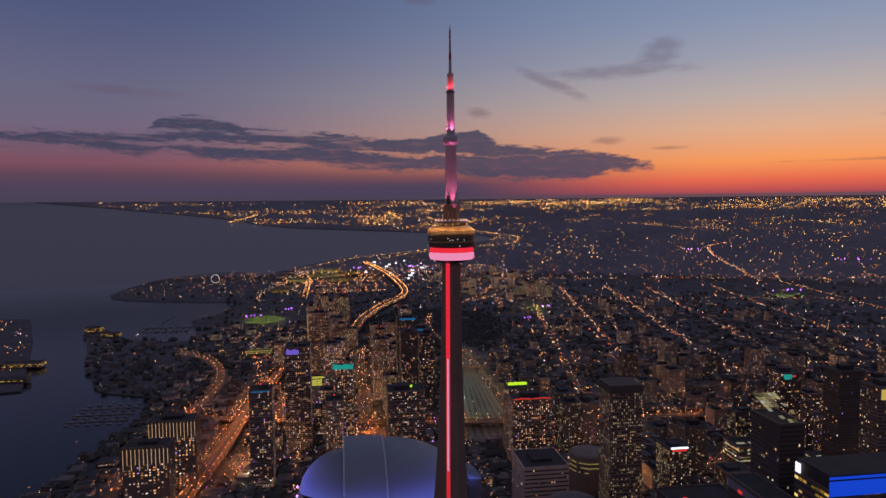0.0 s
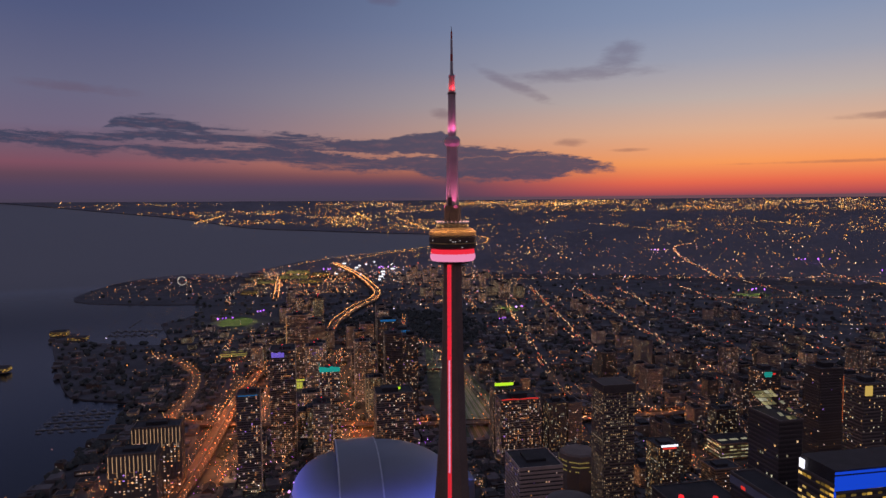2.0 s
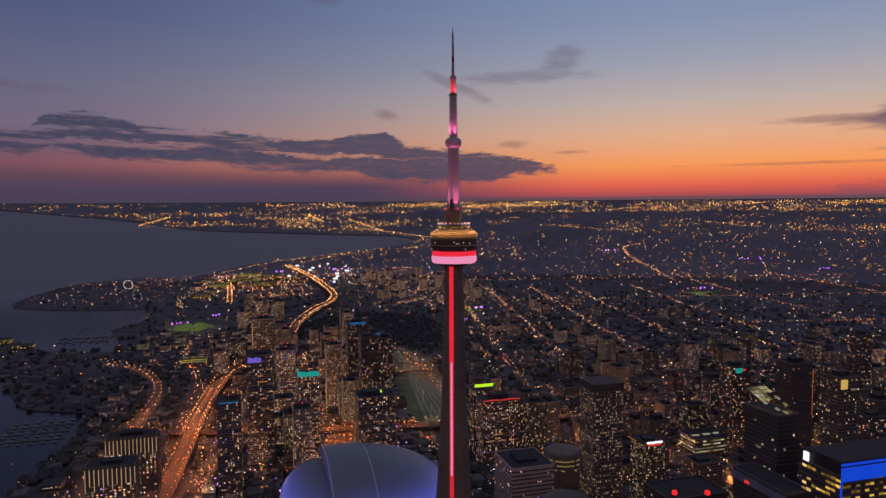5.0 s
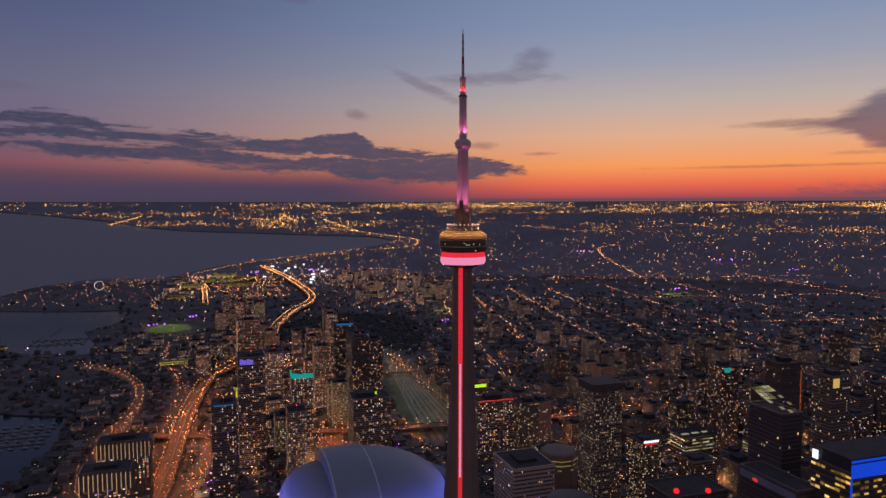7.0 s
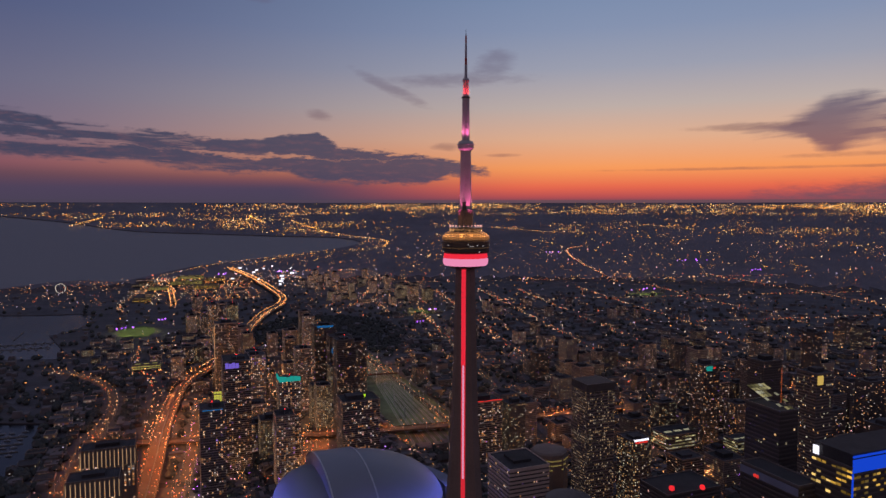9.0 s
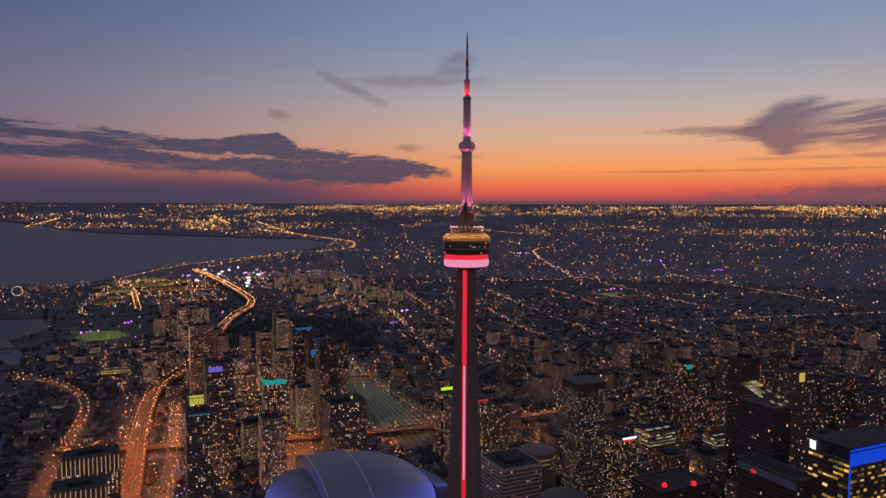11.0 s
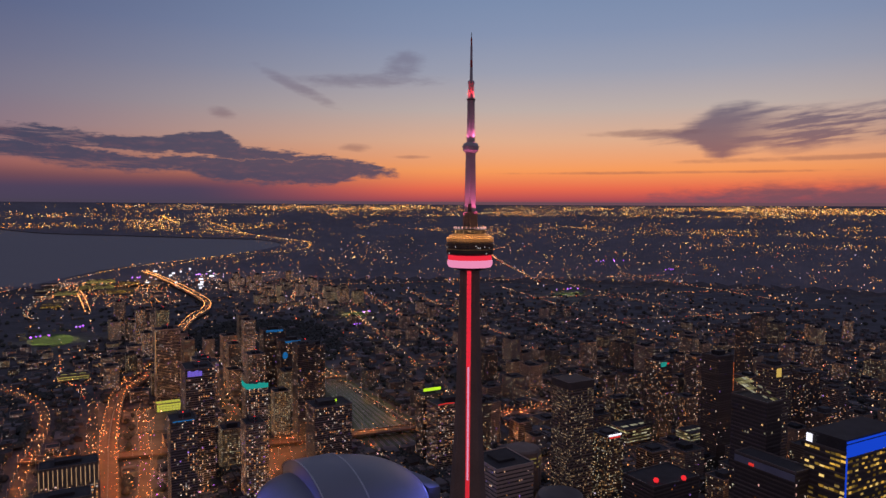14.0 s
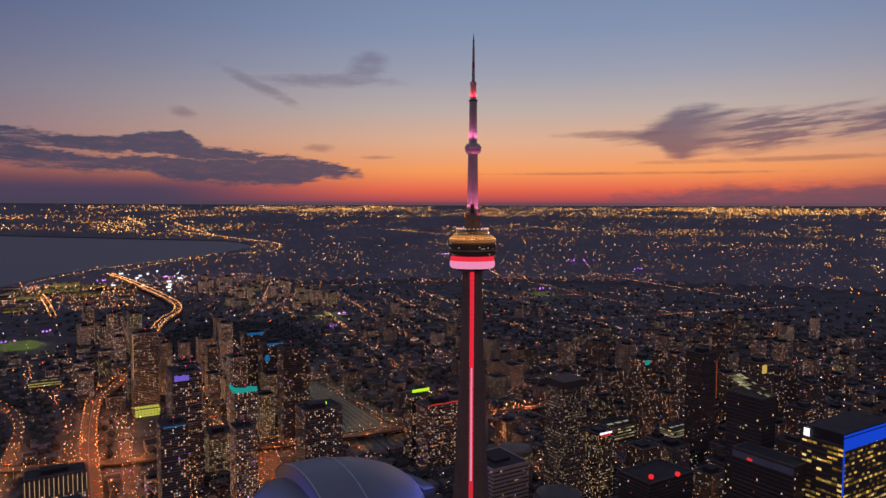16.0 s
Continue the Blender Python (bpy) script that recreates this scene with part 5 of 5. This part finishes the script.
def reach(el):
    """How far off the ground shows at that elevation, in radians."""
    lo, hi = 3000.0, 40000.0
    for _ in range(40):
        m = (lo + hi) / 2
        lo, hi = (m, hi) if -389 / m + rise(m) < el else (lo, m)
    return lo


def far_below(az):
    """A depth under the horizon, in tenths of a degree, with the light bands that lie there."""
    q = rng.random()
    if az > 8:
        return rng.triangular(1.6, 12, 5) if q < .62 else rng.gauss(22, 3.5) if q < .76 else rng.uniform(12, 64)
    return rng.uniform(2, 10) if q < .3 else rng.gauss(16, 4.5) if q < .86 else rng.uniform(10, 40)


g = Geo()
for _ in range(4300):
    az0 = rng.uniform(-27, 66)
    b0 = far_below(az0)
    near = b0 > 26
    if az0 < 8 and (rng.random() < .5 or b0 < 12 and rng.random() < .5):
        continue
    if b0 < 1.6 or noise.noise(Vector((az0 * .16 + .37, b0 * .33 + .3, 1.5))) + rng.uniform(-.22, .22) < (.0 if not near else -.1):
        continue
    span = rng.uniform(.1, .5) if near else rng.uniform(.15, 1.3)
    slant = rng.gauss(0, .35)
    for _ in range(rng.randint(2, 6) if near else rng.randint(3, 9)):
        q = rng.uniform(-1, 1)
        az, below = az0 + q * span, b0 + q * slant + rng.gauss(0, .9 if near else .4)
        if below < 1.6:
            continue
        r = reach(0.0078 - radians(below / 10))
        x, y = EYE0[0] + r * math.sin(radians(az)), EYE0[1] + r * math.cos(radians(az))
        if inside(x, y, LAND):
            g.speck(lift(x, y, 6), size_at(x, y) * rng.choice((.46, .52, .58, .68, .85)))
for _ in range(3700):
    az, below = rng.uniform(2, 66), rng.triangular(1.7, 8.6, 4.2)
    if noise.noise(Vector((az * .35, below * .5, 8.5))) + rng.uniform(-.25, .25) < -.02:
        continue
    r = reach(0.0078 - radians(below / 10))
    x, y = EYE0[0] + r * math.sin(radians(az)), EYE0[1] + r * math.cos(radians(az))
    if inside(x, y, LAND):
        g.speck(lift(x, y, 6), size_at(x, y) * rng.choice((.5, .6, .75)))
for a0, a1, d0, d1, n in ((2.5, 7.5, 14, 22, 240), (7.0, 15.0, 17, 22, 200), (-8.0, 2.5, 16, 20, 90), (-20.0, 14.0, 9.5, 12, 200), (38.0, 60.0, 20, 25, 260), (44.0, 64.0, 30, 34, 120)):
    for _ in range(n):
        az, below = rng.triangular(a0, a1), rng.uniform(d0, d1)
        r = reach(0.0078 - radians(below / 10))
        x, y = EYE0[0] + r * math.sin(radians(az)), EYE0[1] + r * math.cos(radians(az))
        if inside(x, y, LAND):
            g.speck(lift(x, y, 6), size_at(x, y) * rng.choice((.5, .6, .75, .9)))
# self-lit ring painted as haze, hiding the dark rim of the far ground
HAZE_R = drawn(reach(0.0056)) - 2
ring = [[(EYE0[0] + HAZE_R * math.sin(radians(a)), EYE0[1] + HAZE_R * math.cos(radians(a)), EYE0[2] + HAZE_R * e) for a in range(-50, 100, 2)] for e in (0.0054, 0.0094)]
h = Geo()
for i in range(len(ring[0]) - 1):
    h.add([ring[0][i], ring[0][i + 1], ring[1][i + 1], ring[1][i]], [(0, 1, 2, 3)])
thing("backdrop_haze", h, haze_material(), "glowing backdrop strip painted as dull violet dusk haze along the horizon", "backdrop", kind="structure")
thing("far_city_lights", g, L_FAR, "bands of golden lights towards the horizon", "city lights", kind="stuff")

g = Geo()
for x, y, nn, sp in ((1692, 1932, 9, 70), (3080, 3200, 7, 120), (2600, 4300, 5, 90), (-400, 1690, 4, 40), (-310, 1830, 4, 30), (620, 1720, 4, 30), (480, 1480, 3, 25), (330, 3400, 6, 90), (-60, 3350, 6, 90), (2900, 2500, 4, 60)):
    for _ in range(nn):
        px, py = x + rng.uniform(-1, 1) * sp, y + rng.uniform(-1, 1) * sp * .4
        g.speck(lift(px, py, 20), size_at(px, py) * (1.5 if y > 1860 else 2.0))
thing("floodlights", g, L_PURPLE, "violet-white stadium floodlights", "floodlights", kind="stuff")



def cluster(name, label, x0, x1, y0, y1, n, mat, k=1.0, z=(3, 12)):
    g = Geo()
    for _ in range(n):
        x, y = rng.uniform(x0, x1), rng.uniform(y0, y1)
        if inside(x, y, LAND):
            g.speck(lift(x, y, rng.uniform(*z)), size_at(x, y) * k * rng.choice((.4, .5, .65, .85, 1.25)))
    thing(name, g, mat, label, "city lights", kind="stuff")


cluster("fairground_lights", "dense orange lights of the fairground", -400, 60, 2300, 3400, 620, L_FAIR, .62)
cluster("fairground_lights", "white lights beside the expressway", 60, 420, 2650, 3750, 60, L_WHITE, .9, (6, 16))
cluster("park_island_lights", "lights of the lakeside park", -1080, -480, 2330, 3400, 340, L_STREET, .8)
cluster("quay_lights", "lights along the old quay", -880, -480, 850, 1600, 150, L_STREET, .7)
cluster("harbour_lights", "lights of the waterfront", -520, -330, 250, 1150, 260, L_STREET, .55)
cluster("central_lights", "street level lights between the towers", -320, 60, 300, 1350, 900, L_STREET, .9)
cluster("central_lights", "street level lights between the towers", 230, 1000, -60, 1000, 600, L_STREET, .7)
cluster("strip_lights", "lights of the western streets", 150, 900, 1900, 3600, 800, L_STREET, 1.0)

for x0, x1, y0, y1, nn in ((-260, -60, 330, 640, 70), (-330, -230, 250, 420, 16), (300, 620, -40, 400, 24)):
    g = Geo()
    for _ in range(nn):
        x, y = rng.uniform(x0, x1), rng.uniform(y0, y1)
        g.speck((x, y, rng.uniform(4, 30)), rng.uniform(.4, .9))
    thing("violet_lamps", g, L_PURPLE, "small violet lamps between the towers", "lamps", kind="stuff")

# lit playing fields
for x, y, rx, ry, nm in ((-372, 1725, 54, 112, "park_field"), (1690, 1915, 90, 40, "sports_ground"), (590, 1790, 70, 60, "sports_ground")):
    g = Geo()
    g.add([(x + rx * math.cos(2 * math.pi * i / 28), y + ry * math.sin(2 * math.pi * i / 28), .5) for i in range(28)], [tuple(range(28))])
    thing(nm, g, M_GRASS, "green floodlit playing field", "field", kind="structure")
    for sx, sy in ((-1, -1), (1, -1), (-1, 1), (1, 1)):
        lamp = new("field_floodlight", bpy.data.lights.new("field_floodlight", "SPOT"))
        lamp.data.energy, lamp.data.color, lamp.data.spot_size, lamp.data.shadow_soft_size = 9e4, (1, .98, .25), radians(86), 1
        lamp.matrix_world = look((x + sx * rx * .8, y + sy * ry * .8, 32), (x, y, 0))

for line, n in (([(50, 440), (52, 560), (57, 780)], 16), ([(34, 427), (61, 423)], 3), ([(-245, 330), (-235, 420)], 8)):
    g = Geo()
    for x, y, u, w in along(line, sum(math.dist(a, c) for a, c in zip(line, line[1:])) / n):
        g.speck((x, y, 7), 1.3)
    thing("violet_lamps", g, L_PURPLE, "row of violet path lamps", "lamps", kind="stuff")


# ---- waterfront ----
def make_boat(x, y, heading, length):
    g = Geo()
    w = length * .32
    deck = [(-w / 2, -length / 2), (w / 2, -length / 2), (w / 2, length * .15), (0, length / 2), (-w / 2, length * .15)]
    g.prism([[(p[0] * .7, p[1] * .92, -2.6) for p in deck], [(p[0], p[1], -1.2) for p in deck]])
    ob = thing("motorboat", g, M_BOAT, "small white boat moored in the marina", "boat", "boats in the marina")
    part("cabin", Geo().box(0, -length * .08, -1.2, w * .6, length * .35, 1.3, taper=.8), M_BOAT, ob)
    part("mast", Geo().box(0, length * .06, -1.2, .2, .2, length * .9), M_STEEL, ob)
    ob.matrix_world = pose(x, y, 0, 0, 0, heading)
    return ob


M_BOAT = surface("boat_gelcoat", (0.32, 0.32, 0.34), 0.4, vary=0.15)
M_WOOD = surface("dock_planks", (0.16, 0.14, 0.12), 0.9)
base = make_boat(-560, 780, 0, 11)
for k in range(70):
    if k < 42:
        x, y = -505 - 18 * (k % 6) - rng.uniform(0, 3), 640 + 20 * (k // 6) + rng.uniform(-3, 3)
        if inside(x, y, LAND):
            continue
    else:
        x, y = -590 - 22 * (k % 7) + rng.uniform(-3, 3), 1545 + 34 * ((k - 42) // 7) + rng.uniform(-4, 4)
        if inside(x, y, LAND):
            continue
    copy_thing(base, pose(x, y, 0, 0, 0, rng.choice((80, 260)) + rng.uniform(-6, 6)))
for x, y, w, d in ((-552, 655, 110, 2.4), (-552, 695, 110, 2.4), (-552, 735, 110, 2.4), (-660, 1565, 150, 3), (-660, 1635, 150, 3), (-700, 1790, 4, 150)):
    thing("dock", Geo().box(x, y, -2.4, w, d, 1.0), M_WOOD, "floating timber dock in the marina", "dock", "docks")
for x, y, w, d, h, nm, lab in ((-875, 1130, 90, 34, 12, "terminal_hall", "low airfield hall with yellow lit front"), (-828, 975, 60, 26, 10, "ferry_hall", "low ferry hall with orange lit front"), (-868, 1590, 44, 34, 16, "quay_hall", "low quay building with lit yellow windows"),
                               (-790, 1500, 50, 26, 12, "quay_hall", "low quay building with lit yellow windows")):
    b = tower_block(x, y, w, d, h, F_GREY, .5, nm, lab, 4.0, 4.0, panes=L_RBC, plant=False, wide=True)
g = Geo()
for _ in range(130):
    x, y = rng.uniform(-1250, -800), rng.uniform(960, 1850)
    if inside(x, y, [(-1307, 1914), (-1177, 1889), (-988, 1454), (-874, 1149), (-779, 896), (-829, 882), (-1500, 900), (-1700, 1900)]):
        g.speck((x, y, 5), size_at(x, y) * rng.uniform(.6, 1.4))
thing("airfield_lights", g, L_STREET, "small lights over the dark airfield", "lights", kind="stuff")

# the lit arch in the lakeside park
arch = tagged(new("ferris_wheel"), "white lit ring of a ferris wheel in the park", "ferris wheel")
arch.location = (-735, 2880, 0)
g = Geo()
for i in range(36):
    a0, a1 = 2 * math.pi * i / 36, 2 * math.pi * (i + 1) / 36
    g.add([(r * math.cos(a), 0, 24 + r * math.sin(a)) for r, a in ((21, a0), (21, a1), (19.4, a1), (19.4, a0))], [(0, 1, 2, 3)])
part("rim", g, L_ARCH, arch, "white lit rim")
for i in range(8):
    a = 2 * math.pi * i / 8
    part("spoke", Geo().add([(0.3 * math.sin(a), .2, 24 - .3 * math.cos(a)), (20 * math.cos(a), .2, 24 + 20 * math.sin(a)), (20 * math.cos(a) + .4, .2, 24 + 20 * math.sin(a) + .4), (.5, .2, 24.5)], [(0, 1, 2, 3)]), M_STEEL, arch)
for s in (-1, 1):
    part("leg", Geo().box(s * 7, 0, 0, 1.2, 1.2, 25), M_STEEL, arch)

# car park beside the stadium
lot = thing("car_park", Geo().add([(-262, 268, .3), (-182, 268, .3), (-182, 352, .3), (-262, 366, .3)], [(0, 1, 2, 3)]), M_LOT, "pale open car park under greenish lamps", "car park", kind="structure")


def make_car():
    g = Geo()
    g.prism([[(sx * .9, sy * 2.2, z) for sx, sy in ((-1, -1), (1, -1), (1, 1), (-1, 1))] for z in (.3, .9)])
    ob = thing("parked_car", g, M_CAR, "parked car on the open lot", "car", "parked cars")
    part("cabin", Geo().box(0, -.2, .9, 1.6, 2.4, .6, taper=.8), M_POD_DARK, ob)
    for sx in (-1, 1):
        for sy in (-1, 1):
            part("wheel", Geo().box(sx * .85, sy * 1.4, 0, .2, .6, .6), M_POD_DARK, ob)
    ob.matrix_world = pose(-250, 280, .32)
    return ob


base = make_car()
for i in range(22):
    for j in range(6):
        if rng.random() < .45 and (i or j):
            copy_thing(base, pose(-252 + i * 3.1, 280 + j * 13, .32, 0, 0, 180 * rng.randint(0, 1)))
for x, y in ((-240, 290), (-205, 290), (-240, 330), (-205, 330)):
    mast = thing("lot_light", Geo().box(x, y, 0, .3, .3, 14), M_STEEL, "light mast over the car park", "lamp", "car park lights")
    hood = part("lamp_hood", Geo().box(x, y, 14, 1.8, 1.8, .3, bottom=True), M_STEEL, mast)
    part("lamp_panel", Geo().add([(x - .6, y + .6, 13.95), (x + .6, y + .6, 13.95), (x + .6, y - .6, 13.95), (x - .6, y - .6, 13.95)], [(0, 1, 2, 3)]), L_YARD, hood)
